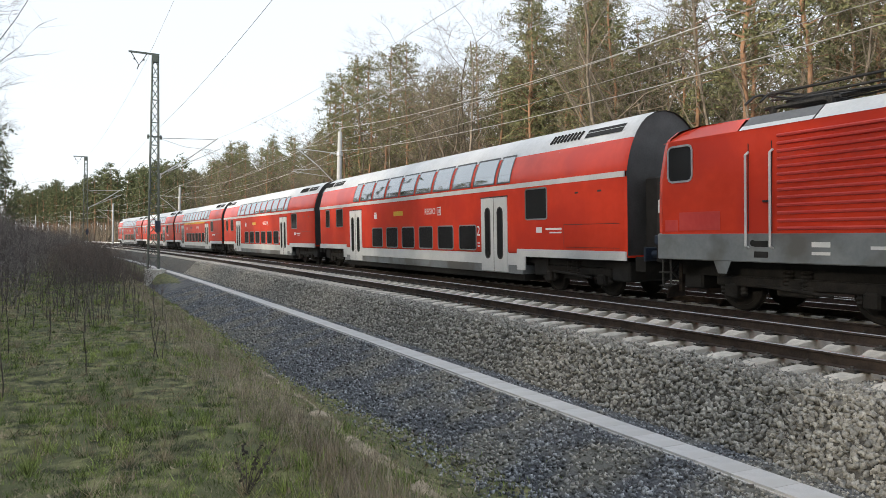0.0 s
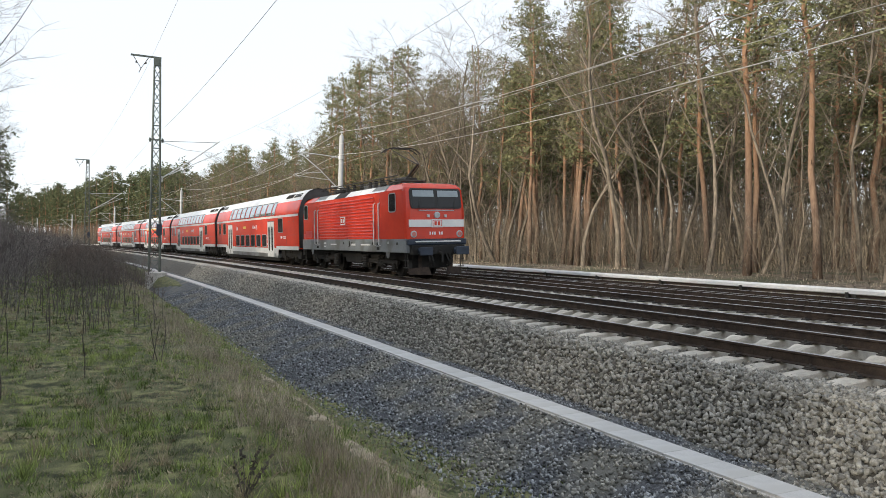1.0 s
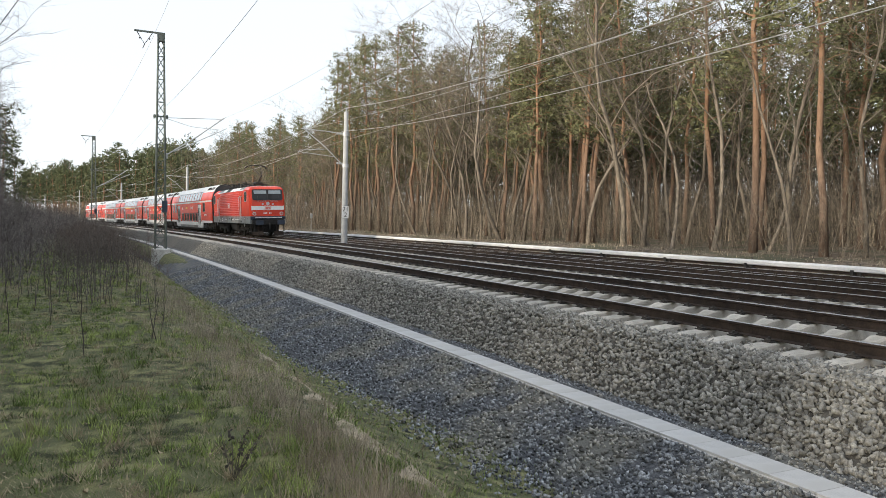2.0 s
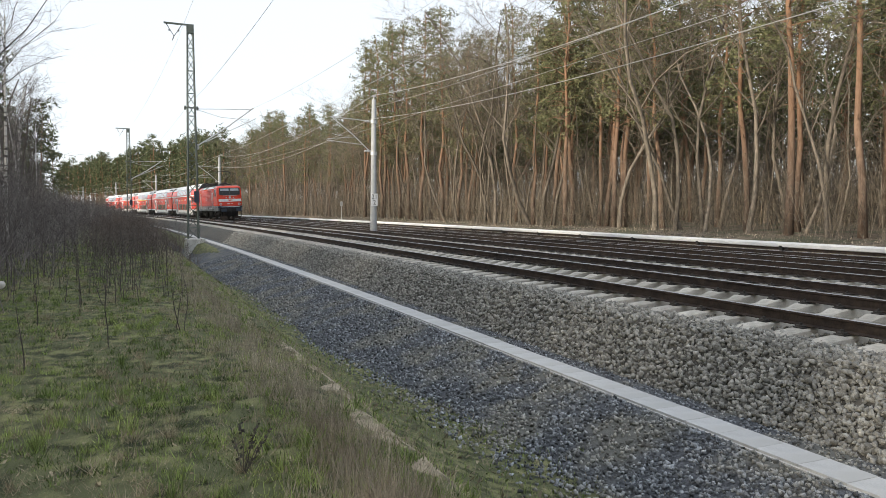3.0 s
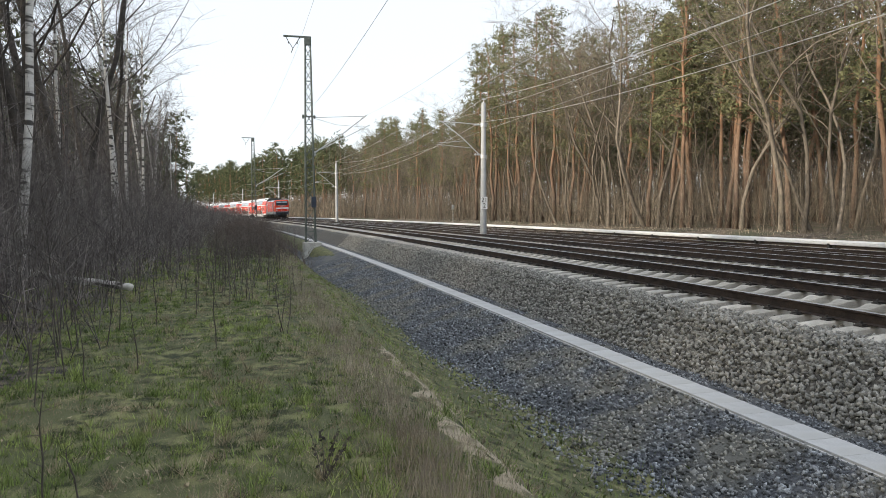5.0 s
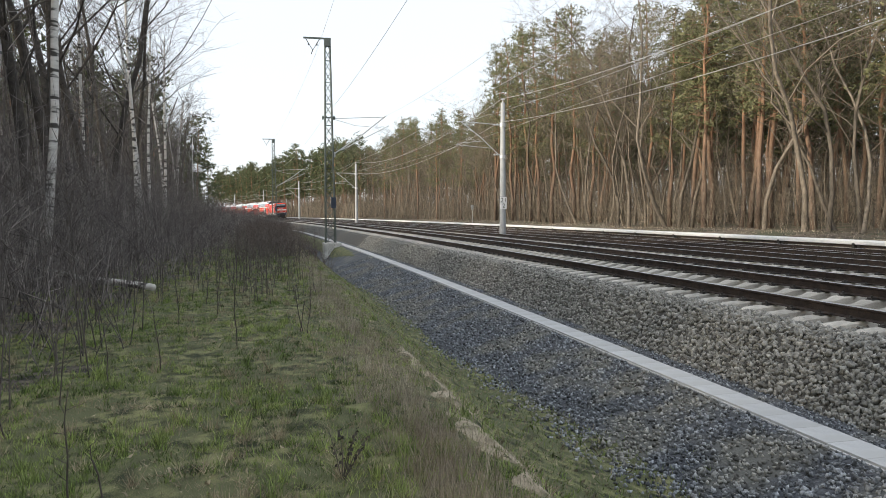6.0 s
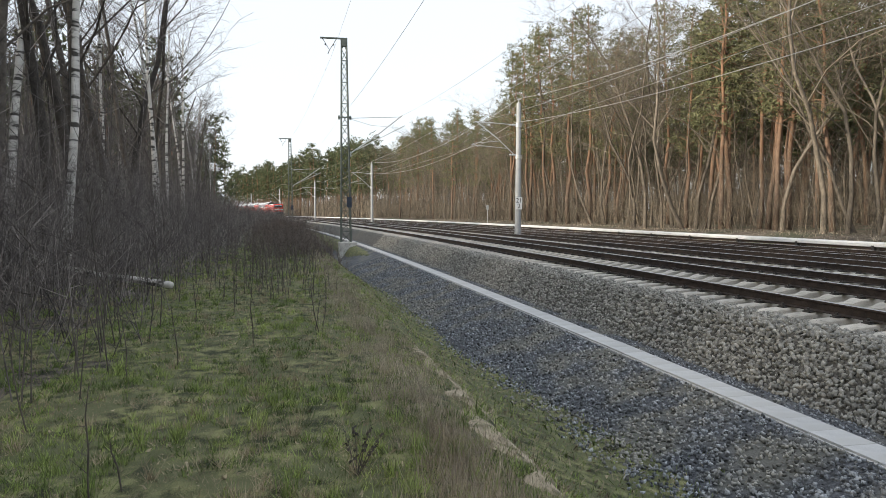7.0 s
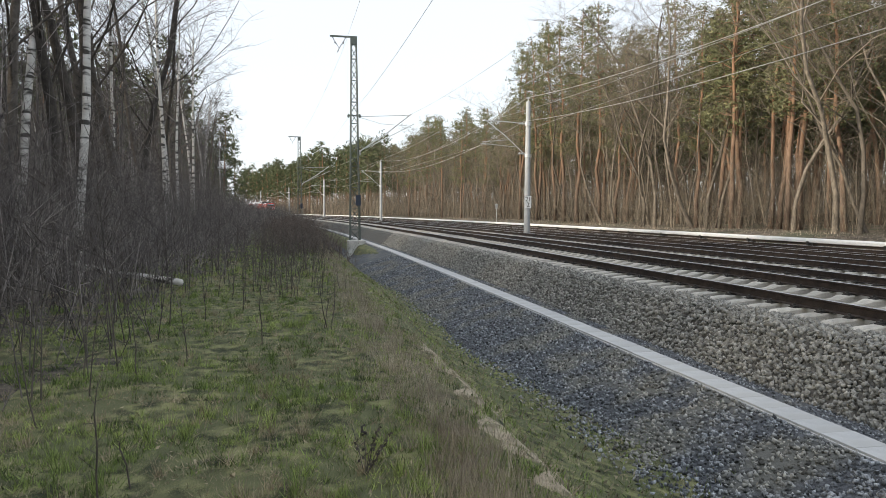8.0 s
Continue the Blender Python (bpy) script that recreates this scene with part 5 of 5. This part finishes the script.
    # the shaded wood on the camera's side
    for p, s, lat, turn, k, tl in (
            (birches[0], 20.5, -5.85, 0, 1.1, (0, 6)), (birches[1], 22.0, -7.8, 90, 1.05, (0, 9)), (birches[2], 22.0, -8.9, 200, 1.0, (0, 3)), (birches[1], 38.0, -6.1, 250, 0.85, (0, 2)),
            (birches[2], 45.0, -5.9, 30, 0.9, (0, 0)), (birches[0], 32.0, -7.5, 120, 0.85, (0, 0)), (birches[2], 51.0, -6.6, 310, 0.85, (0, 2)), (birches[1], 16.5, -8.0, 160, 0.9, (0, -3)),
            (dark[0], 28.0, -6.2, 0, 1.0, (0, -5)), (dark[1], 30.5, -7.6, 120, 1.0, (0, -2)), (dark[2], 34.0, -6.6, 220, 0.9, (0, 6)), (dark[1], 19.0, -9.5, 10, 1.0, (0, 0)), (dark[0], 42.0, -7.4, 100, 0.85, (0, -1)),
            (dark[1], 25.5, -6.6, 200, 1.05, (0, -2)), (dark[2], 26.5, -7.0, 60, 1.15, (0, -3)), (dark[0], 23.5, -6.9, 300, 1.1, (0, 4)), (dark[1], 36.0, -7.4, 20, 0.95, (0, -2)), (dark[2], 20.5, -7.6, 150, 1.1, (0, -2)),
            (birches[0], 35.0, -6.0, 70, 0.95, (0, 1)), (birches[2], 41.0, -6.2, 170, 0.9, (0, 2)), (dark[0], 48.0, -7.4, 240, 0.8, (0, -2))):
        used.append((s, lat))
        plant(p, s, lat, turn, k, tl)
    for i in range(90):
        s, lat = rng.uniform(12, 120), rng.uniform(-17, -6.6)
        if free(s, lat, 1.5):
            plant(rng.choice(dark + birches[1:] + [dark[0]]), s, lat, rng.uniform(0, 360), rng.uniform(0.6, 0.9))
    # Those beside and behind the camera are unseen, added to shade verge and tracks.
    for i in range(250):
        s, lat = rng.uniform(-75, 170), -10.5 - 30 * rng.random() ** 1.3
        if free(s, lat, 2.4) and (s > 15 or lat < -13):
            plant(rng.choice(dark_pines), s, lat, rng.uniform(0, 360), rng.uniform(0.8, 1.1))
    # One more row out of view, added only to stop sun reaching the ballast.
    for i in range(27):
        plant(rng.choice(dark_pines), -42 + 2.2 * i, -13.8 + rng.uniform(-1, 1), rng.uniform(0, 360), rng.uniform(0.9, 1.05))
    for i in range(46):
        s, lat = rng.uniform(75, 330), rng.uniform(-16, -5.0)
        if free(s, lat, 2.4):
            plant(rng.choice(dark_pines), s, lat, rng.uniform(0, 360), rng.uniform(0.62, 0.88))
    woods.finish("distant pine wood behind and along the tracks")
    for p in pines + far_pines + dark_pines + oaks + leaning + slim + dark + birches:
        for o in list(p.children_recursive) + [p]:
            bpy.data.objects.remove(o)


forest()

# ---- undergrowth, grass and stones ----


def place(ss, lats, zs):
    """Curve coordinates to world, for arrays."""
    return np.stack([(RAD + lats) * np.cos(ss * BEND) - RAD, (RAD + lats) * np.sin(ss * BEND), zs], -1)


def heights(ss, lats):
    return np.array([ground_z(a, b) for a, b in zip(ss, lats)])


def stems(name, rng, ss, lats, hs, r, mat, label, category, twigs=5, lean=0.15, bushy=0.35):
    """Thin bare stems with side twigs, all in one object; each piece is a three-sided spike."""
    base = place(ss, lats, heights(ss, lats) - 0.05)
    n = len(ss)
    d = np.stack([rng.normal(0, lean, n), rng.normal(0, lean, n), np.ones(n)], -1)
    d /= np.linalg.norm(d, axis=1)[:, None]
    tip = base + d * hs[:, None]
    A, B, R0 = [base], [tip], [np.full(n, r)]
    for k in range(twigs):
        f = rng.uniform(0.15, 0.95, n)[:, None]
        o = base + (tip - base) * f
        td = rng.normal(0, 1, (n, 3))
        td[:, 2] = np.abs(td[:, 2]) * 0.9 + 0.35
        td /= np.linalg.norm(td, axis=1)[:, None]
        A.append(o)
        B.append(o + td * (hs * bushy * rng.uniform(0.4, 1.1, n))[:, None])
        R0.append(np.full(n, r * 0.5))
    A, B, R0 = np.concatenate(A), np.concatenate(B), np.concatenate(R0)
    m = len(A)
    ax = B - A
    u = np.cross(ax, rng.normal(0, 1, (m, 3)))
    u /= np.linalg.norm(u, axis=1)[:, None] + 1e-9
    w = np.cross(ax, u)
    w /= np.linalg.norm(w, axis=1)[:, None] + 1e-9
    v = np.stack([A + (u * math.cos(t) + w * math.sin(t)) * R0[:, None] for t in (0, 2.094, 4.189)] + [B], 1).reshape(-1, 3)
    f = (np.array([[0, 1, 3], [1, 2, 3], [2, 0, 3]])[None] + np.arange(m)[:, None, None] * 4).reshape(-1, 3)
    return stuff(name, v, f, mat, label, category)


def blades(name, rng, ss, lats, hs, width, mat, label, lean=0.5, flat=False):
    base = place(ss, lats, heights(ss, lats) - 0.01)
    n = len(ss)
    a = rng.uniform(0, 2 * np.pi, n)
    side = np.stack([np.cos(a), np.sin(a), np.zeros(n)], -1) * (width * rng.uniform(0.6, 1.4, n))[:, None]
    d = np.stack([rng.normal(0, lean, n), rng.normal(0, lean, n), np.ones(n)], -1)
    d /= np.linalg.norm(d, axis=1)[:, None]
    mid = base + d * (hs * 0.55)[:, None]
    d2 = d + np.stack([rng.normal(0, lean, n), rng.normal(0, lean, n), np.zeros(n)], -1)
    tip = mid + d2 / np.linalg.norm(d2, axis=1)[:, None] * (hs * 0.5)[:, None]
    if flat:
        v = np.stack([base - side, base + side, tip], 1).reshape(-1, 3)
        f = np.arange(n)[:, None] * 3 + np.arange(3)[None]
    else:
        v = np.stack([base - side, base + side, mid + side * 0.7, tip, mid - side * 0.7], 1).reshape(-1, 3)
        f = np.arange(n)[:, None] * 5 + np.arange(5)[None]
    return stuff(name, v, f, mat, label, "grass")


def patchy(ss, lats, scale, seed):
    return np.array([noise.noise((a * scale, b * scale, seed)) for a, b in zip(ss, lats)])


def near_bias(rng, n, s0, s1, power=1.8):
    return s0 + (s1 - s0) * rng.random(n) ** power


def verge():
    rng = np.random.default_rng(5)
    def clumped(name, n, k, s0, s1, lat_of, h0, h1, spread, width, mat, label, lean=0.5, want=None):
        """Blades standing in small clumps, each clump with its own height."""
        cs = near_bias(rng, n, s0, s1, 2.0)
        cl = lat_of(n)
        if want is not None:
            ok = want(cs, cl)
            cs, cl = cs[ok], cl[ok]
        q = rng.integers(0, len(cs), len(cs) * k)
        ch = rng.uniform(h0, h1, len(cs))[q] * rng.uniform(0.5, 1.15, len(q))
        r = np.abs(rng.normal(0, spread, len(q)))
        a = rng.uniform(0, 2 * np.pi, len(q))
        blades(name, rng, cs[q] + r * np.cos(a), cl[q] + r * np.sin(a), ch, width, mat, label, lean, True)

    def patch(lo, hi):
        return lambda s, l: (lambda v: (v > lo) & (v < hi))(patchy(s, l, 0.9, 1.0) + 0.35 * rng.normal(0, 1, len(s)))

    verge_lat = lambda n: rng.uniform(-4.5, 1.5, n)
    clumped("verge_grass", 11500, 24, 2.4, 34, verge_lat, 0.03, 0.11, 0.05, 0.0034, GRASS, "short green spring grass on the verge", 0.5, patch(0.0, 9))
    clumped("dark_verge_grass", 4200, 22, 2.4, 34, verge_lat, 0.02, 0.09, 0.06, 0.004, GRASS_DARK, "dark green grass and moss on the verge", 0.6, patch(-0.4, 0.5))
    clumped("dry_verge_grass", 11000, 20, 2.4, 34, verge_lat, 0.02, 0.09, 0.06, 0.003, DRY_GRASS, "flattened straw-coloured dead grass on the verge", 1.3, patch(-9, 0.35))
    clumped("grass_tufts", 420, 55, 3.0, 26, verge_lat, 0.08, 0.20, 0.045, 0.0030, GRASS, "taller fresh green grass tufts on the verge", 0.35, patch(0.05, 9))
    clumped("dry_grass_tufts", 300, 45, 3.0, 26, verge_lat, 0.08, 0.22, 0.05, 0.0026, DRY_GRASS, "pale dead grass tufts on the verge", 0.55)
    ss, la = rng.uniform(-5, 2.6, 9000), rng.uniform(-4.5, 4.0, 9000)
    blades("near_grass", rng, ss, la, rng.uniform(0.03, 0.09, 9000), 0.004, GRASS, "short grass around the standpoint", 0.6, True)
    # small dead leaves lying on the verge
    n = 8500
    ss, la = near_bias(rng, n, 2.4, 26, 1.8), rng.uniform(-4.4, 4.2, n)
    blades("fallen_leaves", rng, ss, la, rng.uniform(0.03, 0.07, n), 0.011, DRY_GRASS, "small pale dead leaves scattered on the grass", 2.2)
    # brown stalks on the crest of the bank
    clumped("bank_stalks", 1250, 20, 3.0, 60, lambda n: rng.normal(0.95, 0.20, n), 0.06, 0.26, 0.07, 0.0019, BROWN_GRASS, "dry brown stalks along the top of the bank", 0.3)
    clumped("bank_straw", 700, 20, 3.0, 50, lambda n: rng.normal(1.0, 0.30, n), 0.05, 0.15, 0.06, 0.0024, DRY_GRASS, "straw-coloured dead grass on the bank", 0.9)
    ss, la = near_bias(rng, 20000, 3.2, 60, 1.7), rng.uniform(1.6, 4.6, 20000)
    keep = rng.random(len(ss)) < np.interp(la + 0.5 * patchy(ss, la, 1.3, 9.0), [1.6, 1.8, 3.7, 4.5], [0.4, 1, 0.9, 0.0])
    blades("ditch_grass", rng, ss[keep], la[keep], rng.uniform(0.03, 0.12, keep.sum()), 0.004, GRASS, "low grass in the ditch beside the gravel", 0.6)
    ss, la = near_bias(rng, 12000, 3.2, 60, 1.7), rng.uniform(1.55, 4.4, 12000)
    blades("ditch_dry_grass", rng, ss, la, rng.uniform(0.03, 0.14, len(ss)), 0.004, DRY_GRASS, "dead grass in the ditch", 1.0)
    # sand showing on the bank
    sh = Shape()
    n = 90
    for i in range(n):
        s = 3.6 + 5.8 * i / (n - 1)
        c = 1.50 + 0.12 * noise.noise((s * 0.8, 0, 3)) + 0.09 * noise.noise((s * 3, 1, 3))
        w = 0.25 * max(0.02, 0.68 + 1.5 * noise.noise((s * 0.9, 5, 3)) + 0.9 * noise.noise((s * 3.1, 6, 3))) * min(1, i / 6, (n - 1 - i) / 20)
        for k in range(5):
            la2 = c - w + 2 * w * k / 4
            sh.v.append(at(s, la2, ground_z(s, la2) + 0.012 + 0.02 * noise.noise((s * 7, la2 * 9, 1)) - 0.03 * (k in (0, 4))))
    for i in range(n - 1):
        for k in range(4):
            sh.f.append((i * 5 + k, i * 5 + k + 1, i * 5 + k + 6, i * 5 + k + 5))
            sh.m.append(0)
    solid("sand_streak", sh, SAND, "pale bare sand washed out on the bank", "sand", smooth=True, fix=False)
    # thicket
    n = 9000
    ss, la = near_bias(rng, n, 6.0, 75, 1.3), -1.7 - 7.5 * rng.random(n) ** 1.2
    keep = (la < -1.6 - 0.4 * np.sin(ss * 0.6)) & ((ss > 8) | (la < -2.2)) & (rng.random(n) < np.interp(la, [-5.0, -1.8], [1.0, 0.16]) * np.interp(ss, [8, 18], [0.45, 1.0]))
    ss, la = ss[keep], la[keep]
    stems("thicket", rng, ss, la, rng.uniform(0.8, 3.4, len(ss)) * np.interp(la, [-7, -4.0, -2.2], [1.25, 0.9, 0.5]), 0.008, SHRUB, "dense grey-brown leafless thicket at the edge of the wood", "shrubs", 9, 0.34, 0.45)
    n = 300
    ss, la = rng.uniform(5.6, 24, n), -1.7 - 5.0 * rng.random(n) ** 0.9
    stems("upright_stems", rng, ss, la, rng.uniform(1.0, 3.2, n), 0.009, BARK_DARK, "upright leafless saplings at the edge of the thicket", "saplings", 8, 0.10, 0.30)
    n = 260
    ss, la = rng.uniform(12.5, 27, n), rng.normal(-0.5, 0.75, n)
    keep = la < 0.9
    stems("bank_saplings", rng, ss[keep], la[keep], rng.uniform(0.5, 1.5, keep.sum()), 0.007, BARK_DARK, "dark leafless shoots standing in the grass", "shrubs", 6, 0.12, 0.3)
    n = 2600
    ss, la = rng.uniform(24, 56, n), rng.normal(0.0, 0.95, n)
    keep = (la < 2.0) & (la > -2.6) & (patchy(ss, la, 0.35, 6.0) > -0.25)
    ss, la = ss[keep], la[keep]
    stems("red_brown_shrubs", rng, ss, la, rng.uniform(0.4, 1.35, len(ss)), 0.008, SHRUB_RED, "knee-high red-brown leafless shrubs on the bank", "shrubs", 7, 0.22, 0.4)
    n = 3600
    ss, la = rng.uniform(58, 190, n), -5.5 + 9.0 * rng.random(n)
    stems("far_thicket", rng, ss, la, rng.uniform(0.9, 2.6, n) * np.interp(la, [-5, 3.4], [1.25, 0.62]), 0.018, SHRUB, "leafless thicket hiding the far end of the track", "shrubs", 8, 0.2, 0.42)
    # young trees standing close together in the shaded wood
    n = 1100
    ss, la = 13 + 75 * rng.random(n) ** 1.2, -6.2 - 11 * rng.random(n)
    stems("young_trees", rng, ss, la, rng.uniform(3.5, 11.0, n), 0.028, SHRUB, "close-standing slender young trees in the shaded wood", "young trees", 12, 0.06, 0.22)
    # single stems in the grass
    for s, lat, h in ((8.54, -0.50, 0.85), (7.5, -1.16, 0.70), (4.07, -1.11, 0.72), (9.14, 0.28, 0.62), (9.2, 0.33, 0.55), (9.35, 0.24, 0.5), (5.46, -1.88, 0.95), (11.8, -0.95, 0.9), (12.6, -0.15, 0.9), (10.4, -1.35, 0.8), (13.4, 0.35, 0.8), (14.0, -0.5, 1.1), (15.5, 0.2, 1.0), (6.3, -1.75, 0.9), (6.9, -1.5, 0.6), (16.2, -0.7, 1.2), (17.0, 0.5, 1.0), (19.0, 0.1, 1.1), (18.5, -1.0, 1.3), (4.3, -0.98, 0.35)):
        r2 = random.Random(int(s * 100))
        tx, ty = wobble(r2, 0.03), wobble(r2, 0.03)
        wd = thing("weed_stem", "thin dark leafless weed stem standing in the grass", "weed", on_curve(s, lat, ground_z(s, lat) - 0.02), "weed stems")
        sh = Shape()
        pts = [Vector((wobble(r2, 0.012) + tx * i, wobble(r2, 0.012) + ty * i, h * i / 4)) for i in range(5)]
        sh.tube(pts, [0.006, 0.0055, 0.005, 0.004, 0.0015], 5)
        part("stem", sh, BARK_DARK, wd)
        for k in range(9):
            o = pts[1 + k % 3].lerp(pts[2 + k % 3], r2.random())
            sh = Shape()
            sh.tube([o, o + Vector((wobble(r2, 0.25), wobble(r2, 0.25), r2.uniform(0.05, 0.25))) * h * 0.6], [0.0026, 0.001], 3, cap=False)
            part("twig", sh, BARK_DARK, wd)
    # a dried weed with dark leaves
    wd = thing("dried_weed", "dried weed with small dark brown leaves in the grass", "weed", on_curve(4.15, 0.33, ground_z(4.15, 0.33) - 0.02))
    r2 = random.Random(77)
    lf = Shape()
    for k in range(6):
        tip = Vector((wobble(r2, 0.16), wobble(r2, 0.16), r2.uniform(0.16, 0.32)))
        sh = Shape()
        sh.tube([(0, 0, 0), tip * 0.5 + Vector((wobble(r2, 0.02), 0, 0.02)), tip], [0.003, 0.0025, 0.001], 4)
        part("stem", sh, BARK_DARK, wd)
        for q in range(14):
            o = tip * r2.uniform(0.35, 1.05)
            u, w = Vector((wobble(r2, 1), wobble(r2, 1), wobble(r2, 1))).normalized() * 0.012, Vector((wobble(r2, 1), wobble(r2, 1), wobble(r2, 1))).normalized() * 0.026
            lf.face([o, o + u + w * 0.5, o + w, o - u + w * 0.5])
    part("leaves", lf, BARK_DARK, wd, "small curled dark leaves")
    # fallen birch
    sh = Shape()
    a, b = Vector(at(20.3, -7.3, 0.42)), Vector(at(14.4, -2.3, -0.04))
    pts = [a.lerp(b, i / 6) + Vector((0, 0, 0.06 * math.sin(i * 1.3))) for i in range(7)]
    sh.tube(pts, [0.045, 0.052, 0.058, 0.064, 0.068, 0.070, 0.068], 10)
    tagged(new("fallen_birch", sh.mesh("fallen_birch", BARK_BIRCH, smooth=True)), "fallen white birch trunk lying in the thicket", "fallen log")
    # undergrowth of the wood across the tracks
    n = 5600
    ss, la = rng.uniform(8, 235, n), 30.6 + 22 * rng.random(n) ** 1.3
    stems("saplings", rng, ss, la, 1.0 + 8.0 * rng.random(n) ** 1.6, 0.016, TWIGS, "dense bare brown saplings between the trunks", "undergrowth", 14, 0.30, 0.36)
    n = 3600
    ss, la = rng.uniform(180, 452, n), 29.5 + 30 * rng.random(n) ** 1.3
    stems("far_saplings", rng, ss, la, rng.uniform(2.0, 9.0, n), 0.09, TWIGS, "bare brown saplings along the distant wood", "undergrowth", 6, 0.10, 0.30)
    n = 4200
    ss, la = rng.uniform(0, 240, n), rng.uniform(50, 105, n)
    stems("deep_saplings", rng, ss, la, rng.uniform(4.0, 13.0, n), 0.07, TWIGS, "bare stems deep in the wood", "undergrowth", 5, 0.10, 0.28)
    n = 2200
    ss, la = rng.uniform(-5, 75, n), rng.uniform(46, 95, n)
    stems("deep_thicket", rng, ss, la, rng.uniform(3.0, 11.0, n), 0.09, TWIGS, "brown stems deep in the wood", "undergrowth", 6, 0.14, 0.3)
    n = 9000
    ss, la = rng.uniform(12, 130, n), rng.uniform(25.8, 33, n)
    blades("far_bank_grass", rng, ss, la, rng.uniform(0.06, 0.20, n), 0.02, BROWN_GRASS, "dead brown grass on the bank before the wood", 0.8)


verge()


def stones(name, rng, ss, lats, zs, size, mat, label):
    """Angular crushed stones: squashed octahedra, each turned at random."""
    n = len(ss)
    c = place(ss, lats, zs)
    o = np.array([[1, 0, 0], [-1, 0, 0], [0, 1, 0], [0, -1, 0], [0, 0, 1], [0, 0, -1]], float)
    q = rng.normal(0, 1, (n, 3, 3))
    q, _ = np.linalg.qr(q)
    v = o[None] * rng.uniform(0.55, 1.25, (n, 6, 1)) + rng.normal(0, 0.18, (n, 6, 3))
    v = np.einsum("nij,nkj->nki", q, v) * (size * rng.uniform(0.65, 1.35, n))[:, None, None]
    v = (v + c[:, None]).reshape(-1, 3)
    t = np.array([[0, 2, 4], [2, 1, 4], [1, 3, 4], [3, 0, 4], [2, 0, 5], [1, 2, 5], [3, 1, 5], [0, 3, 5]])
    f = (t[None] + np.arange(n)[:, None, None] * 6).reshape(-1, 3)
    stuff(name, v, f, mat, label, "stones")


def scatter():
    rng = np.random.default_rng(9)

    def bed(lat):
        return np.interp(lat, [6.12, 6.3, 7.0, 7.25, 10.3, 11.2, 11.7, 15.0], [-1.12, -1.03, -0.37, -0.31, -0.23, -0.36, -0.40, -0.33])

    n = 33000
    ss, la = near_bias(rng, n, 2.2, 52, 1.8), 6.22 + 1.35 * rng.random(n) ** 0.9
    stones("shoulder_stones", rng, ss, la, bed(la) + rng.uniform(-0.015, 0.045, n), 0.040, STONE, "crushed grey-brown ballast stones on the shoulder")
    n = 21000
    ss, la = near_bias(rng, n, 4.0, 62, 1.7), rng.uniform(7.4, 12.6, n)
    ph = ((ss - 2.0) / 0.6) % 1.0
    on = (np.abs(la - LAT_A) < 1.36) & ((ph < 0.24) | (ph > 0.76))
    ss, la = ss[~on], la[~on]
    stones("track_stones", rng, ss, la, bed(la) + rng.uniform(-0.03, 0.035, len(ss)), 0.038, STONE, "crushed ballast stones between the sleepers")
    n = 28000
    ss, la = near_bias(rng, n, 2.6, 40, 1.8), 3.1 + 2.30 * rng.random(n)
    keep = rng.random(n) < np.interp(la + 0.5 * patchy(ss, la, 1.3, 9.0), [3.2, 3.9], [0.08, 1])
    ss, la = ss[keep], la[keep]
    stones("shoulder_gravel", rng, ss, la, np.maximum(np.interp(la, [2.6, 3.5, 4.2, 5.3], [-2.10, -1.62, -1.40, -1.06]), heights(ss, la)) + rng.uniform(-0.010, 0.020, len(ss)), 0.028, GRAVEL, "dark crushed gravel on the slope below the trough")
    n = 4000
    ss, la = near_bias(rng, n, 2.6, 40, 1.8), rng.uniform(5.9, 6.25, n)
    stones("trough_gravel", rng, ss, la, np.full(n, -1.05) + rng.uniform(-0.012, 0.01, n), 0.02, GRAVEL, "dark gravel beside the trough")


scatter()

# ---- what moves ----
TRAIN = [(0.0, -1.48), (0.5, 13.6), (1.0, 28.84), (1.5, 44.28), (2.0, 59.92), (2.5, 75.8), (3.0, 91.94), (3.5, 108.36), (4.0, 125.08), (4.5, 142.14), 
         (5.0, 159.54), (5.5, 177.31), (6.0, 195.48), (6.5, 214.06), (7.0, 233.09), (7.5, 252.58), (8.0, 272.56)]
TILT = -2.0


def motions():
    def run(ob, ahead, length):
        rows = []
        for t, s in TRAIN:
            a, b = Vector(at(s + ahead, LAT_B)), Vector(at(s + ahead + length, LAT_B))
            d = b - a
            rows.append((t, pose(a.x, a.y, -0.08, 0, TILT, math.degrees(math.atan2(-d.x, d.y)))))
        walk(ob, rows)

    run(loco, -0.45, 15.46)
    for i, c in enumerate(coaches):
        run(c, 15.62 + 26.8 * i, 26.8)


motions()
